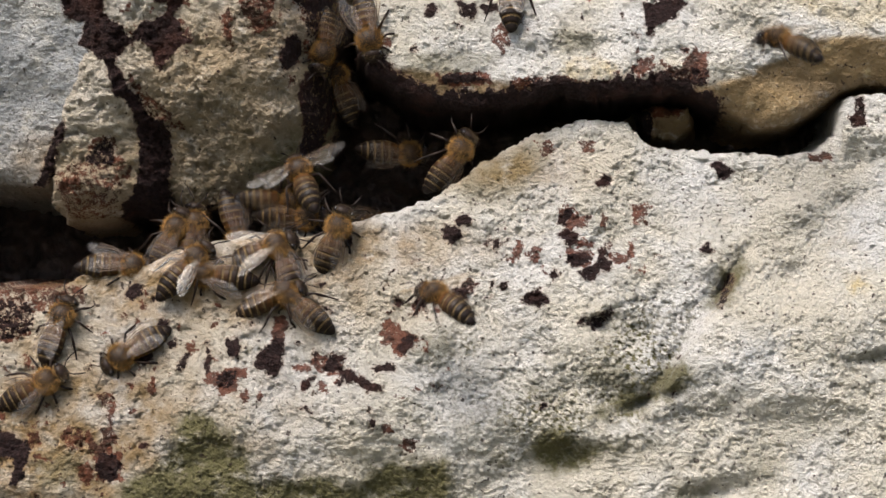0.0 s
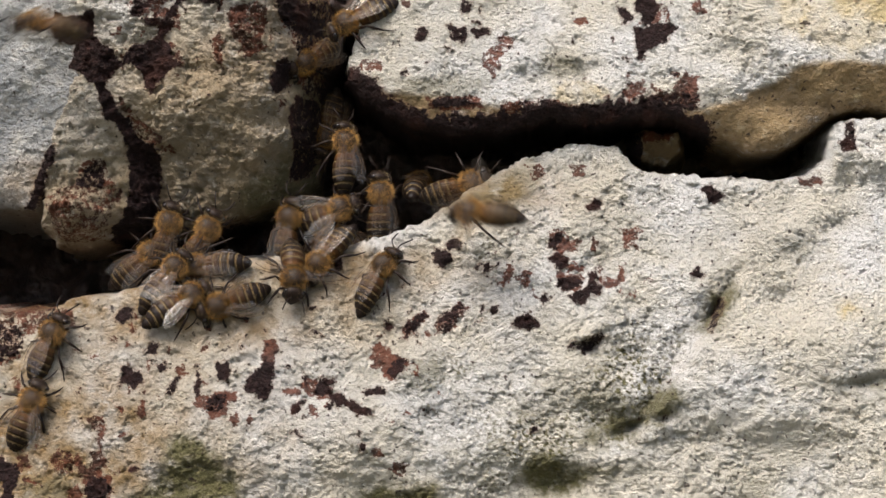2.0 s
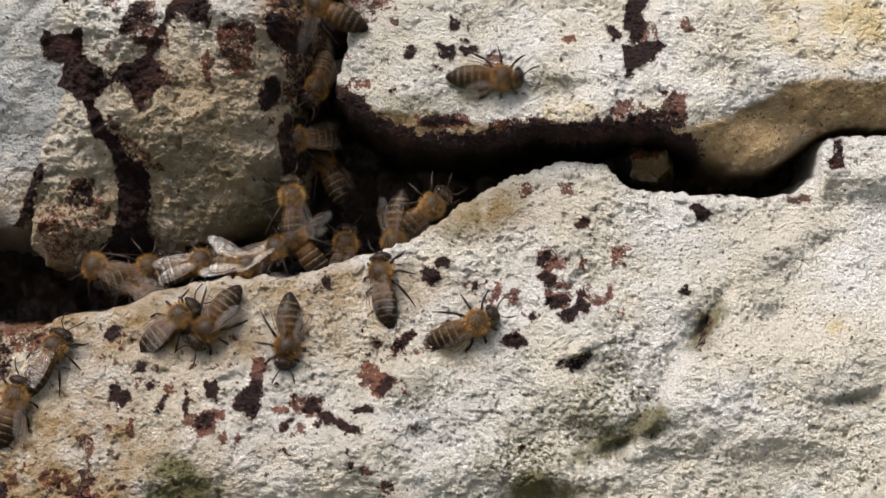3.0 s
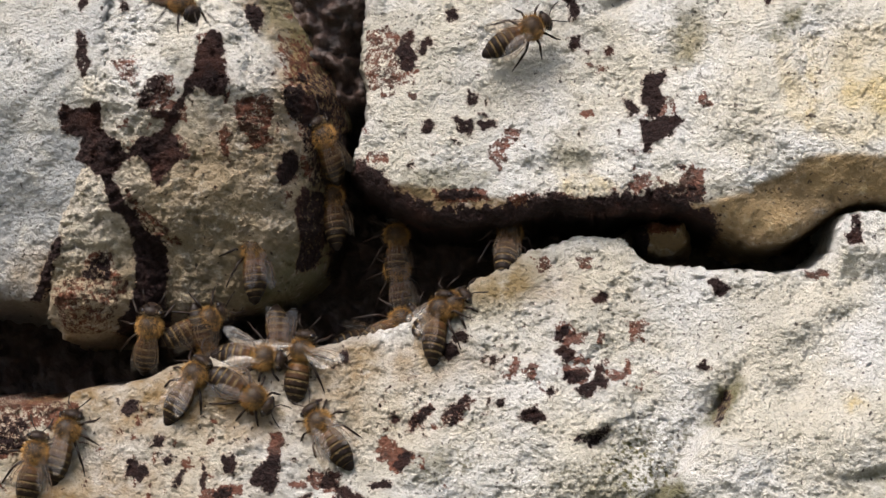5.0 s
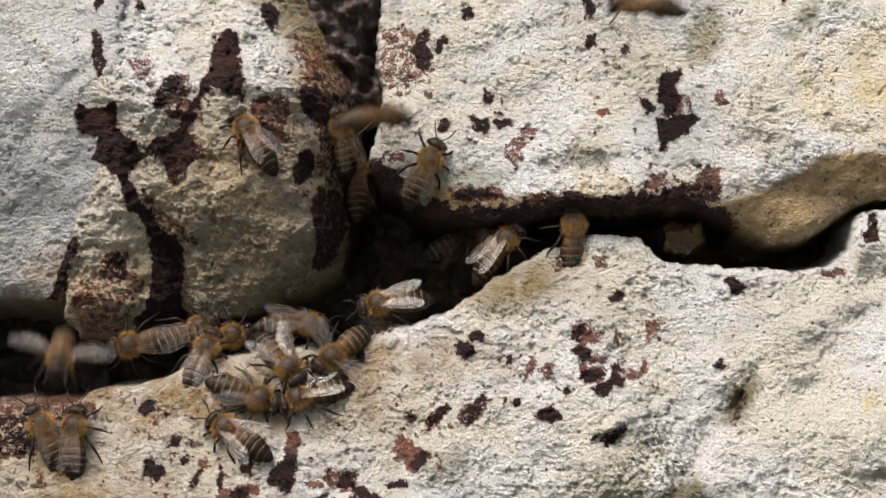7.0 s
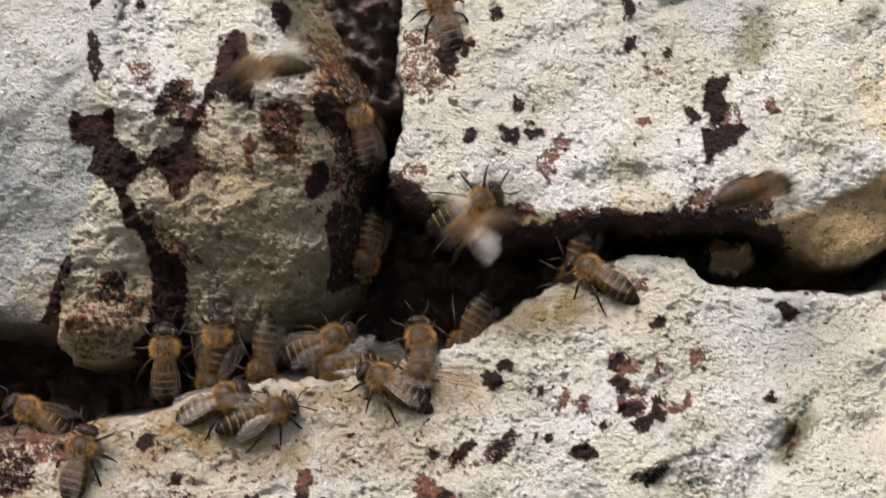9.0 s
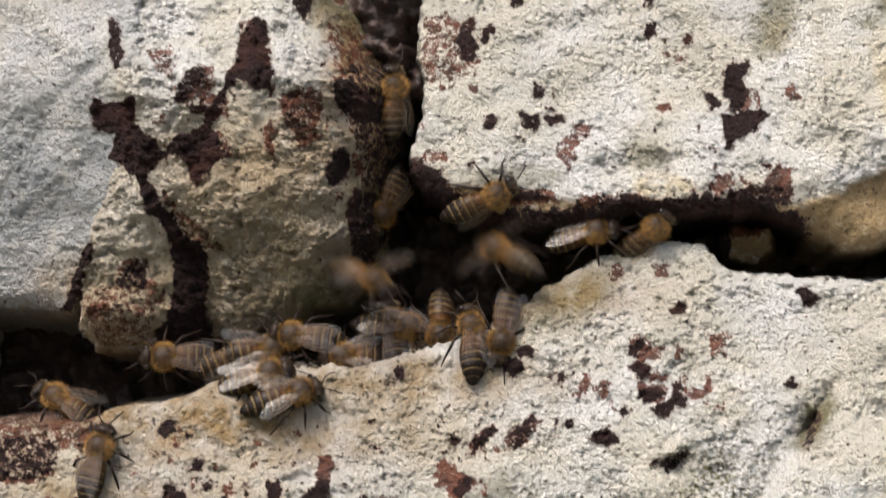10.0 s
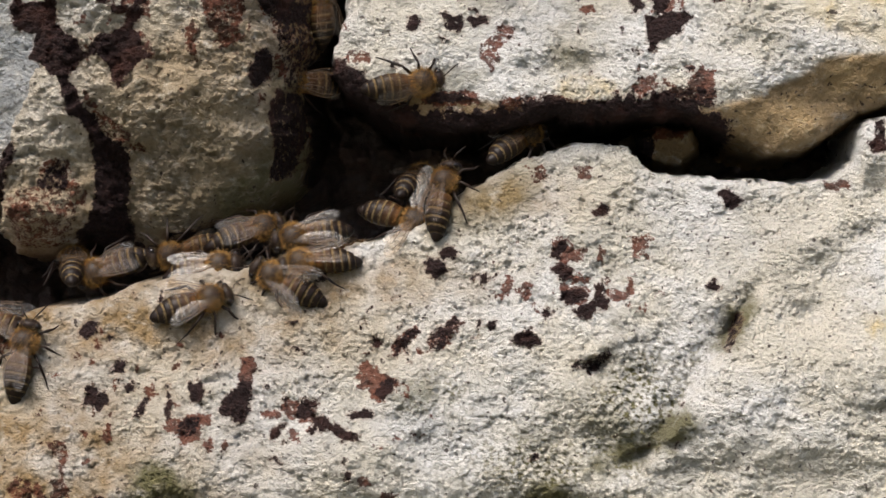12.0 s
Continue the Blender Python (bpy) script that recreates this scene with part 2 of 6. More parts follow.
def stone(name, label, key, box, outline, face, seed, parent, specks=(), red_specks=(), tan=(), grey=(), algae_and_shade=None, edge_crust=None, rim=45, steep=9.0, step=2.0, relief=1.0, warp=5.0):
    """One stone of the wall: a weathered, flaking face within an outline, rounded over its rim into steep sides."""
    u, v = np.meshgrid(np.arange(box[0], box[2] + step, step), np.arange(box[1], box[3] + step, step))
    inner = inside_by(u + warp * rough(u, v, 40, seed + 40), v + warp * rough(u, v, 40, seed + 50), outline)
    inner = inner + 3.0 * rough(u, v, 14, seed + 60)
    k = np.clip(1 - inner / rim, 0, 1)
    d = face(u, v) + 0.75 * rim * (1 - np.sqrt(np.clip(1 - k * k, 0, 1))) + np.where(inner < 0, -inner * steep, 0)
    relief = relief(u, v) if callable(relief) else relief
    scaly = 0.35 + 0.65 * ease(rough(u, v, 130, seed + 9, 2), -0.35, 0.25)
    d = d + relief * (9 * rough(u, v, 150, seed, 2) + 4.0 * rough(u, v * 1.25, 48, seed + 3, 2) + 1.5 * rough(u, v * 1.1, 19, seed + 6, 3, 0.8))
    d = d - relief * scaly * (1.8 * flakes(u, v, 24, seed + 14, 0.14) + 1.6 * flakes(u, v, 12, seed + 16, 0.2) + 1.6 * flakes(u, v, 7.5, seed + 18, 0.35))
    pits = np.clip(rough(u, v, 30, seed + 12, 3) - 0.45, 0, 1) + 0.6 * np.clip(rough(u, v, 13, seed + 13, 2) - 0.5, 0, 1)
    d = d + 11 * relief * pits
    cr = np.maximum(patches(u, v, specks, seed + 20), stained(u, v, MARKS.get((key, "crust"), []), seed + 21, 3.0, 7.0, -1.0))
    ru = np.maximum(patches(u, v, red_specks, seed + 30), stained(u, v, MARKS.get((key, "rust"), []), seed + 31, 3.5, 7.0, -1.0))
    if edge_crust is not None:
        cr = np.maximum(cr, edge_crust(u, v, inner))
    d = d - 1.5 * np.clip(cr * 3 + 0.5, 0, 1)
    olive = stained(u, v, MARKS.get((key, "olive"), []), seed + 33, 9.0, 16.0, 0.0)
    if algae_and_shade is not None:
        olive = np.maximum(olive, algae_and_shade(u, v, inner))
    fields = [("crust", cr), ("rust", ru), ("olive", olive), ("ochre", stained(u, v, MARKS.get((key, "ochre"), []), seed + 35, 9.0, 16.0, 0.0))]
    for field_name, spots in (("tan", tan), ("grey", grey)):
        soft = spots(u, v, inner) if callable(spots) else clouds(u, v, spots, seed + 70)
        fields.append((field_name, np.maximum(soft, stained(u, v, MARKS.get((key, field_name), []), seed + 37, 8.0, 12.0, 0.0))))
    return sheet(name, u, v, d, d < 560, STONE, parent, fields, label)


wall = tagged(new("wall_front"), "dry wall of pale weathered limestone with dark resin stains", kind="structure")


def ease(x, a, b):
    k = np.clip((x - a) / (b - a), 0, 1)
    return k * k * (3 - 2 * k)


def dents(u, v, spots):
    """Sum of smooth dents (u, v, reach, reach, turn in degrees, depth); a negative depth is a bulge."""
    total = 0.0
    for a, b, ra, rb, turn, k in spots:
        c, s = math.cos(radians(turn)), math.sin(radians(turn))
        p, q = (u - a) * c - (v - b) * s, (u - a) * s + (v - b) * c
        total = total + k * np.exp(-((p / ra) ** 2 + (q / rb) ** 2))
    return total


rnd = random.Random(4)


def flecks(count, u0, v0, u1, v1, least, most):
    """Small scattered flecks of resin."""
    out = []
    for _ in range(count):
        u, v, a, n = rnd.uniform(u0, u1), rnd.uniform(v0, v1), rnd.uniform(0, 6.3), rnd.uniform(0, 14)
        out.append((u, v, u + n * math.cos(a), v + n * math.sin(a), rnd.uniform(least, most)))
    return out


# the great lower stone, on whose upper edge the bees walk
LOWER = [(-160, 722), (0, 710), (85, 712), (140, 690), (200, 684), (250, 668), (330, 640), (430, 620), (540, 618), (640, 593), (720, 568), (780, 540),
         (840, 495), (900, 458), (960, 432), (1020, 413), (1098, 414), (1132, 446), (1155, 466), (1240, 470), (1320, 476), (1400, 477), (1452, 466), (1480, 442),
         (1487, 400), (1500, 374), (1580, 366), (1740, 380), (1740, 1330), (-160, 1330)]


def lower_face(u, v):
    edge = np.interp(u, [-160, 60, 250, 430, 640, 800, 920, 1030, 1150, 1300, 1600], [720, 712, 665, 620, 592, 530, 460, 425, 445, 455, 440])
    down = np.clip(v - edge, -50, 1000)
    d = 95 + 0.12 * np.minimum(u - 1050, 0) - 0.36 * np.minimum(down, 330) - 0.08 * np.clip(down - 330, 0, 200)
    d = d + 0.0010 * np.clip(v - 960, 0, 260) ** 2 * (1 - ease(u, 800, 1150)) - 0.2 * np.clip(down - 330, 0, 400) * ease(u, 800, 1150)
    d = d - 42 * ease(u, 1476, 1494) * (1 - ease(v, 430, 500))
    across = (u - 1245) * 0.83 + (v - 760) * 0.56
    d = d + (10 * ease(across, -150, -60) + 18 * ease(across, -60, -10) - 62 * ease(across, -12, 10) + 24 * ease(across, 60, 330)) * ease(v, 600, 740) * (1 - ease(v, 870, 950))
    return d + dents(u, v, [(1140, 908, 56, 12, 22, 32), (1090, 840, 60, 40, 0, -18), (1290, 860, 90, 110, 50, -12), (1062, 752, 32, 12, 40, -12), (1056, 770, 20, 11, 30, 30), (1272, 714, 34, 7, 60, 34),
                            (990, 1010, 80, 30, 6, 40), (330, 1005, 90, 36, 0, 14), (640, 1075, 190, 34, 0, 16), (1390, 690, 65, 40, 20, 30), (1340, 600, 160, 36, 20, -16), (1480, 760, 110, 60, 30, -26), (1540, 830, 60, 12, 12, 20),
                            (1330, 760, 120, 60, 50, -12), (760, 815, 50, 40, 0, -22), (880, 540, 80, 50, 0, -16), (1230, 1050, 150, 60, 0, 8), (700, 930, 200, 60, 0, -14), (1390, 700, 46, 26, 20, 16), (1330, 905, 70, 30, 25, -8), (1450, 905, 60, 30, -15, -8), (1420, 980, 90, 40, 10, 6), (1250, 1065, 60, 22, 10, 34),
                            (1130, 800, 46, 30, 30, 10), (1010, 880, 60, 26, 10, 9), (880, 880, 46, 24, 0, 9), (820, 960, 60, 26, 10, -10), (1000, 820, 70, 20, 25, -9), (560, 975, 90, 30, 0, -6), (1490, 560, 50, 20, 20, 9), (1400, 570, 60, 22, 25, -9), (798, 617, 12, 12, 0, -16), (1058, 742, 26, 9, 40, -16), (1285, 690, 10, 16, 40, -12)])


def hollow_algae_shade(u, v):
    """Algae that speckles the rough hollows beside the slanting ridge, with their shade in its colour."""
    across = (u - 1245) * 0.83 + (v - 760) * 0.56
    where = clouds(u, v, [(1140, 840, 85, 90, 1.0), (1085, 900, 80, 45, 0.9), (960, 935, 120, 60, 0.7), (1010, 850, 70, 40, 0.4), (790, 815, 60, 38, 0.6), (900, 1000, 60, 40, 0.4), (1215, 760, 30, 60, 0.4)], 83)
    return where * ease(rough(u, v * 1.3, 9, 89, 2, 0.7), -0.05, 0.35) * (1 - ease(across, -14, 0) * ease(v, 560, 700) * (1 - ease(v, 860, 960)))


mark("lower", "crust", 2, (1047, 526), (1067, 512), (1077, 520), (1075, 532), (1055, 532))
mark("lower", "crust", 2, (1255, 493), (1269, 489), (1289, 499), (1294, 507), (1278, 521), (1264, 516), (1260, 504))
mark("lower", "crust", 1, (1232, 645), (1244, 635), (1254, 649), (1239, 651))
mark("lower", "rust", 1, (984, 598), (986, 572), (1008, 570), (1008, 582), (1038, 590), (1032, 602), (1001, 610), (996, 600))
mark("lower", "crust", 0.6, (981, 598), (994, 578), (1008, 572), (1002, 590), (994, 602))
mark("lower", "crust", 1.3, (981, 617), (996, 610), (1020, 619), (1016, 634), (998, 639), (994, 627))
mark("lower", "rust", 1, (1014, 627), (1044, 631), (1043, 639), (1016, 641))
mark("lower", "crust", 1.4, (998, 654), (1015, 651), (1039, 657), (1037, 667), (1013, 673), (997, 667))
mark("lower", "rust", 1, (996, 639), (1012, 644), (1043, 654), (1035, 673), (1005, 675))
mark("lower", "rust", 1, (1058, 578), (1071, 588), (1069, 608), (1058, 600))
mark("lower", "crust", 1, (1055, 644), (1067, 637), (1066, 657), (1077, 667), (1070, 683), (1055, 681), (1045, 692), (1040, 700), (1025, 690), (1015, 687), (1030, 679), (1050, 669))
mark("lower", "rust", 1, (1071, 654), (1100, 654), (1115, 629), (1117, 649), (1107, 663), (1083, 671))
mark("lower", "rust", 0.6, (1111, 566), (1132, 563), (1146, 572), (1131, 590), (1116, 598))
mark("lower", "rust", 1, (900, 667), (902, 644), (916, 629), (923, 644), (911, 661))
mark("lower", "rust", 1, (926, 651), (941, 639), (953, 644), (946, 668), (934, 666))
mark("lower", "crust", 1.4, (966, 688), (976, 681), (983, 690), (975, 698))
mark("lower", "crust", 2, (916, 732), (931, 720), (946, 714), (962, 728), (964, 740), (946, 745), (931, 739))
mark("lower", "crust", 1, (876, 710), (891, 702), (892, 710), (881, 716))
mark("lower", "crust", 2, (776, 608), (791, 600), (809, 608), (812, 622), (796, 634), (780, 626))
mark("lower", "crust", 1.4, (799, 591), (816, 582), (830, 592), (824, 601), (808, 602))
mark("lower", "crust", 0.9, (692, 740), (700, 730), (708, 740), (698, 744))
mark("lower", "crust", 0.5, (724, 759), (731, 736), (749, 723), (763, 709), (767, 718), (756, 735), (743, 745), (733, 755))
mark("lower", "crust", 0.5, (787, 748), (787, 728), (805, 710), (827, 699), (839, 704), (822, 722), (812, 735), (797, 748))
mark("lower", "rust", 1, (722, 761), (729, 734), (765, 707), (769, 720), (743, 748))
mark("lower", "rust", 1, (785, 750), (785, 726), (827, 697), (842, 704), (812, 738))
mark("lower", "rust", 1.4, (673, 775), (684, 763), (699, 772), (711, 786), (734, 794), (739, 803), (719, 810), (710, 829), (693, 823), (689, 808), (673, 811), (679, 796))
mark("lower", "crust", 1.3, (709, 798), (736, 794), (727, 811), (712, 828), (700, 819))
# shade inside the niche, drawn as a broken dark mark
mark("lower", "crust", 0.45, (1016, 772), (1026, 763), (1049, 759), (1072, 745), (1078, 753), (1064, 774), (1044, 783), (1034, 773))
mark("lower", "crust", 1, (1512, 375), (1526, 377), (1524, 403), (1529, 428), (1507, 428), (1501, 413), (1516, 398))
mark("lower", "rust", 1, (1425, 477), (1470, 475), (1468, 487), (1429, 489))
mark("lower", "rust", 0.5, (942, 454), (972, 451), (977, 469), (957, 477))
mark("lower", "rust", 0.5, (1019, 454), (1048, 451), (1050, 467), (1027, 473))
mark("lower", "crust", 0.7, (864, 631), (876, 627), (878, 639), (868, 641))
mark("lower", "crust", 1, (602, 622), (618, 618), (622, 634), (607, 638))
mark("lower", "rust", 0.9, (548, 844), (562, 825), (582, 840), (572, 854))
mark("lower", "crust", 1.5, (574, 855), (576, 838), (585, 829), (609, 827), (608, 836), (596, 839), (604, 848), (591, 858))
mark("lower", "rust", 1, (571, 856), (575, 835), (611, 825), (606, 840), (606, 858), (586, 862))
mark("lower", "crust", 1.6, (600, 853), (620, 850), (630, 863), (645, 867), (660, 877), (676, 879), (674, 888), (655, 890), (640, 879), (628, 871), (616, 877), (607, 867))
mark("lower", "rust", 0.9, (520, 850), (536, 843), (557, 846), (549, 860), (532, 859))
mark("lower", "crust", 1.1, (535, 886), (540, 871), (553, 863), (559, 867), (550, 879), (543, 888))
mark("lower", "rust", 1, (560, 881), (569, 873), (584, 885), (582, 892), (567, 890))
mark("lower", "crust", 1.2, (659, 848), (684, 840), (698, 846), (695, 854), (679, 851), (667, 855))
mark("lower", "crust", 2, (453, 840), (467, 819), (481, 807), (487, 799), (503, 799), (503, 819), (500, 840), (495, 857), (485, 864), (473, 851), (456, 850))
mark("lower", "rust", 1.3, (479, 809), (484, 785), (486, 762), (504, 762), (512, 775), (502, 790), (505, 811), (496, 824))
mark("lower", "rust", 1.2, (369, 865), (376, 850), (385, 860), (395, 857), (404, 848), (424, 851), (439, 846), (441, 864), (425, 870), (424, 888), (406, 890), (396, 893), (390, 880), (374, 876))
mark("lower", "crust", 0.5, (390, 865), (404, 855), (422, 855), (415, 876), (401, 886))
mark("lower", "rust", 1, (429, 892), (443, 886), (447, 907), (436, 907))
mark("lower", "crust", 0.5, (368, 804), (375, 804), (376, 838), (375, 859), (369, 852))
mark("lower", "crust", 1.4, (403, 800), (424, 796), (429, 811), (421, 830), (412, 827))
mark("lower", "crust", 1, (316, 853), (321, 836), (334, 826), (338, 838), (326, 854))
mark("lower", "rust", 0.5, (332, 810), (348, 807), (354, 820), (339, 823))
mark("lower", "crust", 1.6, (237, 836), (241, 810), (249, 802), (257, 817), (270, 815), (278, 831), (264, 846), (253, 837))
mark("lower", "crust", 1.2, (223, 728), (237, 702), (251, 705), (249, 720), (238, 732))
mark("lower", "crust", 0.8, (277, 781), (286, 765), (301, 769), (297, 782))
mark("lower", "crust", 0.9, (300, 804), (313, 798), (318, 811), (306, 815))
mark("lower", "crust", 0.8, (318, 852), (325, 833), (339, 831), (335, 844))
mark("lower", "rust", 0.7, (185, 893), (210, 888), (215, 910), (210, 932), (197, 916))
mark("lower", "rust", 0.4, (126, 967), (140, 948), (162, 952), (161, 983), (137, 981))
mark("lower", "rust", 1, (163, 970), (174, 955), (181, 976), (195, 979), (195, 953), (208, 945), (216, 967), (211, 993), (191, 1000), (176, 988))
mark("lower", "crust", 1.1, (184, 1014), (193, 994), (215, 995), (228, 1015), (220, 1037), (209, 1041), (195, 1036))
mark("lower", "rust", 1, (181, 995), (229, 991), (230, 1040), (195, 1041))
mark("lower", "rust", 0.9, (155, 1017), (172, 1008), (181, 1029), (171, 1045), (159, 1039))
mark("lower", "crust", 1.6, (-10, 952), (39, 960), (63, 974), (71, 990), (63, 1009), (62, 1029), (52, 1048), (40, 1045), (48, 1019), (44, 1002), (-7, 995))
mark("lower", "rust", 0.7, (68, 962), (85, 957), (88, 976), (74, 986))
mark("lower", "rust", 0.9, (703, 980), (721, 971), (736, 976), (735, 990), (714, 993))
mark("lower", "rust", 0.8, (672, 950), (690, 944), (698, 956), (680, 962))
mark("lower", "crust", 0.8, (655, 936), (665, 936), (665, 950), (657, 950))
mark("lower", "crust", 0.8, (257, 977), (274, 978), (270, 986), (260, 984))
mark("lower", "rust", 0.5, (-130, 660), (90, 660), (118, 700), (148, 712), (152, 734), (128, 742), (97, 749), (57, 754), (52, 793), (16, 803), (-130, 801))
mark("lower", "crust", 0.3, (-51, 737), (7, 733), (56, 738), (64, 781), (31, 796), (-47, 794))
mark("lower", "olive", 1.0, (213, 1079), (235, 1040), (274, 1021), (312, 992), (321, 936), (348, 917), (388, 934), (403, 955), (447, 992), (457, 1042), (525, 1042), (564, 1035), (640, 1050), (662, 1015), (797, 1009), (801, 1158), (209, 1150))
mark("lower", "olive", 1.0, (946, 958), (1002, 954), (1024, 980), (1102, 977), (1092, 992), (1053, 995), (1037, 1020), (993, 1030), (953, 1029), (929, 996))
# olive growth under the shelf, its shadow line painted in with it
mark("lower", "olive", 0.95, (1036, 938), (1062, 905), (1098, 882), (1138, 872), (1160, 850), (1194, 836), (1216, 852), (1198, 890), (1150, 914), (1106, 932), (1072, 942))
mark("lower", "olive", 0.65, (1022, 853), (1071, 847), (1121, 859), (1141, 884), (1101, 898), (1052, 888))
mark("lower", "olive", 0.6, (738, 799), (787, 788), (797, 819), (768, 848), (733, 830))
mark("lower", "olive", 0.5, (919, 887), (959, 873), (978, 887), (944, 902))
mark("lower", "olive", 0.7, (1157, 1071), (1177, 1047), (1226, 1043), (1245, 1057), (1225, 1090), (1166, 1099))
mark("lower", "olive", 0.35, (1275, 994), (1362, 984), (1371, 1022), (1313, 1052))
mark("lower", "olive", 0.8, (1482, 839), (1513, 828), (1582, 823), (1581, 838), (1513, 842))
mark("lower", "olive", 0.5, (79, 1000), (147, 990), (167, 1019), (137, 1049), (89, 1048))
mark("lower", "olive", 0.95, (1236, 748), (1254, 714), (1268, 682), (1298, 660), (1314, 674), (1294, 716), (1270, 748))
mark("lower", "olive", 0.35, (816, 509), (866, 479), (957, 428), (972, 499), (896, 560), (816, 560))
mark("lower", "ochre", 1, (1493, 703), (1509, 700), (1514, 711), (1497, 717))
# thin streak that paints the slit's shadow dark
mark("lower", "crust", 0.35, (1284, 690), (1289, 692), (1268, 738), (1260, 742))
stone("stone", "broad cream limestone block speckled with rust-red and black resin", "lower", (-120, 340, 1690, 1200), LOWER, lower_face, 11, wall,
      specks=flecks(26, 250, 640, 1250, 950, 0, 3) + flecks(14, 560, 620, 900, 760, 0, 2), red_specks=flecks(30, 200, 720, 800, 930, 0, 4) + flecks(16, 880, 560, 1150, 700, 0, 3) + flecks(45, 0, 830, 280, 1080, 0, 5) + flecks(25, 0, 720, 300, 850, 0, 4),
      algae_and_shade=lambda u, v, inner: hollow_algae_shade(u, v),
      tan=[(60, 690, 200, 30, 0.7), (860, 500, 150, 45, 0.6), (80, 960, 380, 220, 0.6), (330, 700, 350, 100, 0.6), (620, 640, 220, 45, 0.6)],
      grey=[(600, 880, 350, 80, 0.15), (1250, 560, 200, 60, 0.15)], rim=16, steep=60, relief=lambda u, v: 1.15 + 0.5 * dents(u, v, [(1120, 850, 120, 90, 0, 1), (930, 930, 160, 80, 0, 0.6)]) - 0.12 * ease(u, 1180, 1320) * ease(u + v, 1850, 2000))

# the upper stone over the crevice
UPPER = [(640, -230), (1740, -230), (1740, 350), (1570, 352), (1505, 356), (1470, 378), (1425, 408), (1385, 424), (1345, 427), (1300, 410), (1255, 386), (1180, 368), (1120, 372), (1050, 380),
         (985, 372), (900, 392), (820, 398), (745, 390), (690, 360), (650, 334), (622, 300), (630, 250), (650, 190), (636, 90)]


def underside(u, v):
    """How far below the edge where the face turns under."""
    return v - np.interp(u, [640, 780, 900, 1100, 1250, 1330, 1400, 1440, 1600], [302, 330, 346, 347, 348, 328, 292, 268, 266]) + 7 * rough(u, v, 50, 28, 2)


def upper_face(u, v):
    d = 56 + 0.34 * (320 - v) - 0.02 * (u - 1000)
    d = d + 0.0016 * np.clip(v - 265 + 0.03 * (u - 900), 0, 150) ** 2
    under = underside(u, v)
    d = d + 0.26 * (np.sqrt(under * under + 64) + under)
    return d + dents(u, v, [(1030, 285, 50, 25, 0, 14), (1005, -10, 12, 40, 20, 16), (1110, -20, 40, 12, 30, 26), (1185, -55, 40, 12, 0, 24), (1285, -70, 60, 14, -55, 40), (1355, -42, 50, 14, 0, 34), (1360, -110, 70, 50, 0, -30),
                            (880, 60, 90, 20, 25, 10), (760, 130, 80, 80, 0, -12), (1380, 325, 40, 45, 0, 18), (1530, 340, 150, 60, 0, 20), (1400, 400, 60, 40, 0, -30), (950, 300, 60, 20, 10, 12), (1280, 250, 80, 30, -20, 10), (1090, 150, 60, 40, 0, 10), (1330, 120, 70, 50, 30, -12)])


mark("upper", "rust", 0.32, (645, 41), (681, 30), (717, 68), (728, 116), (693, 142), (652, 147), (641, 120), (645, 83))
mark("upper", "crust", 1, (698, 73), (710, 49), (727, 38), (730, 49), (720, 63), (735, 88), (728, 109), (708, 113), (702, 89))
mark("upper", "crust", 1.5, (743, 63), (755, 49), (759, 63), (751, 77), (743, 81))
mark("upper", "crust", 1.5, (791, -1), (804, -2), (806, 15), (794, 19))
mark("upper", "crust", 1.2, (1011, 53), (1027, 53), (1029, 69), (1013, 71))
mark("upper", "crust", 0.8, (829, 151), (846, 158), (844, 176), (831, 174))
mark("upper", "crust", 2, (749, 207), (763, 203), (768, 220), (757, 228), (747, 226))
mark("upper", "crust", 1, (801, 200), (815, 203), (834, 203), (839, 221), (834, 231), (817, 226), (810, 213))
mark("upper", "crust", 1.2, (848, 207), (864, 205), (880, 207), (876, 217), (856, 221))
mark("upper", "rust", 0.5, (894, 221), (922, 224), (917, 241), (891, 259), (896, 277), (886, 296), (876, 282), (864, 262), (881, 241))
mark("upper", "rust", 1, (1026, 190), (1049, 184), (1054, 197), (1038, 202), (1028, 198))
mark("upper", "rust", 0.4, (1039, 99), (1065, 99), (1082, 111), (1049, 115))
mark("upper", "crust", 1, (1075, 71), (1089, 69), (1090, 84), (1078, 86))
mark("upper", "crust", 2, (1143, 132), (1151, 120), (1171, 122), (1179, 114), (1185, 125), (1176, 138), (1171, 148), (1178, 164), (1175, 185), (1165, 198), (1154, 199), (1150, 183), (1138, 172), (1142, 153))
mark("upper", "crust", 2, (1137, 206), (1170, 201), (1205, 199), (1211, 206), (1200, 218), (1194, 232), (1174, 240), (1158, 249), (1150, 266), (1140, 260), (1139, 237))
mark("upper", "crust", 2, (1107, 169), (1122, 170), (1135, 185), (1129, 195), (1117, 197), (1111, 183))
mark("upper", "rust", 0.35, (1165, 159), (1195, 170), (1200, 190), (1170, 199), (1149, 195))
mark("upper", "rust", 0.6, (1239, 175), (1251, 149), (1256, 165), (1267, 177), (1251, 181))
mark("upper", "rust", 0.9, (1114, 330), (1128, 306), (1150, 301), (1152, 323), (1128, 338))
mark("upper", "rust", 1.1, (1166, 340), (1183, 323), (1203, 323), (1210, 303), (1223, 286), (1247, 296), (1248, 350), (1209, 350), (1184, 352))
mark("upper", "crust", 0.3, (1188, 338), (1223, 323), (1247, 333), (1247, 354), (1199, 352))
mark("upper", "rust", 0.3, (632, 215), (648, 215), (648, 230), (635, 229))
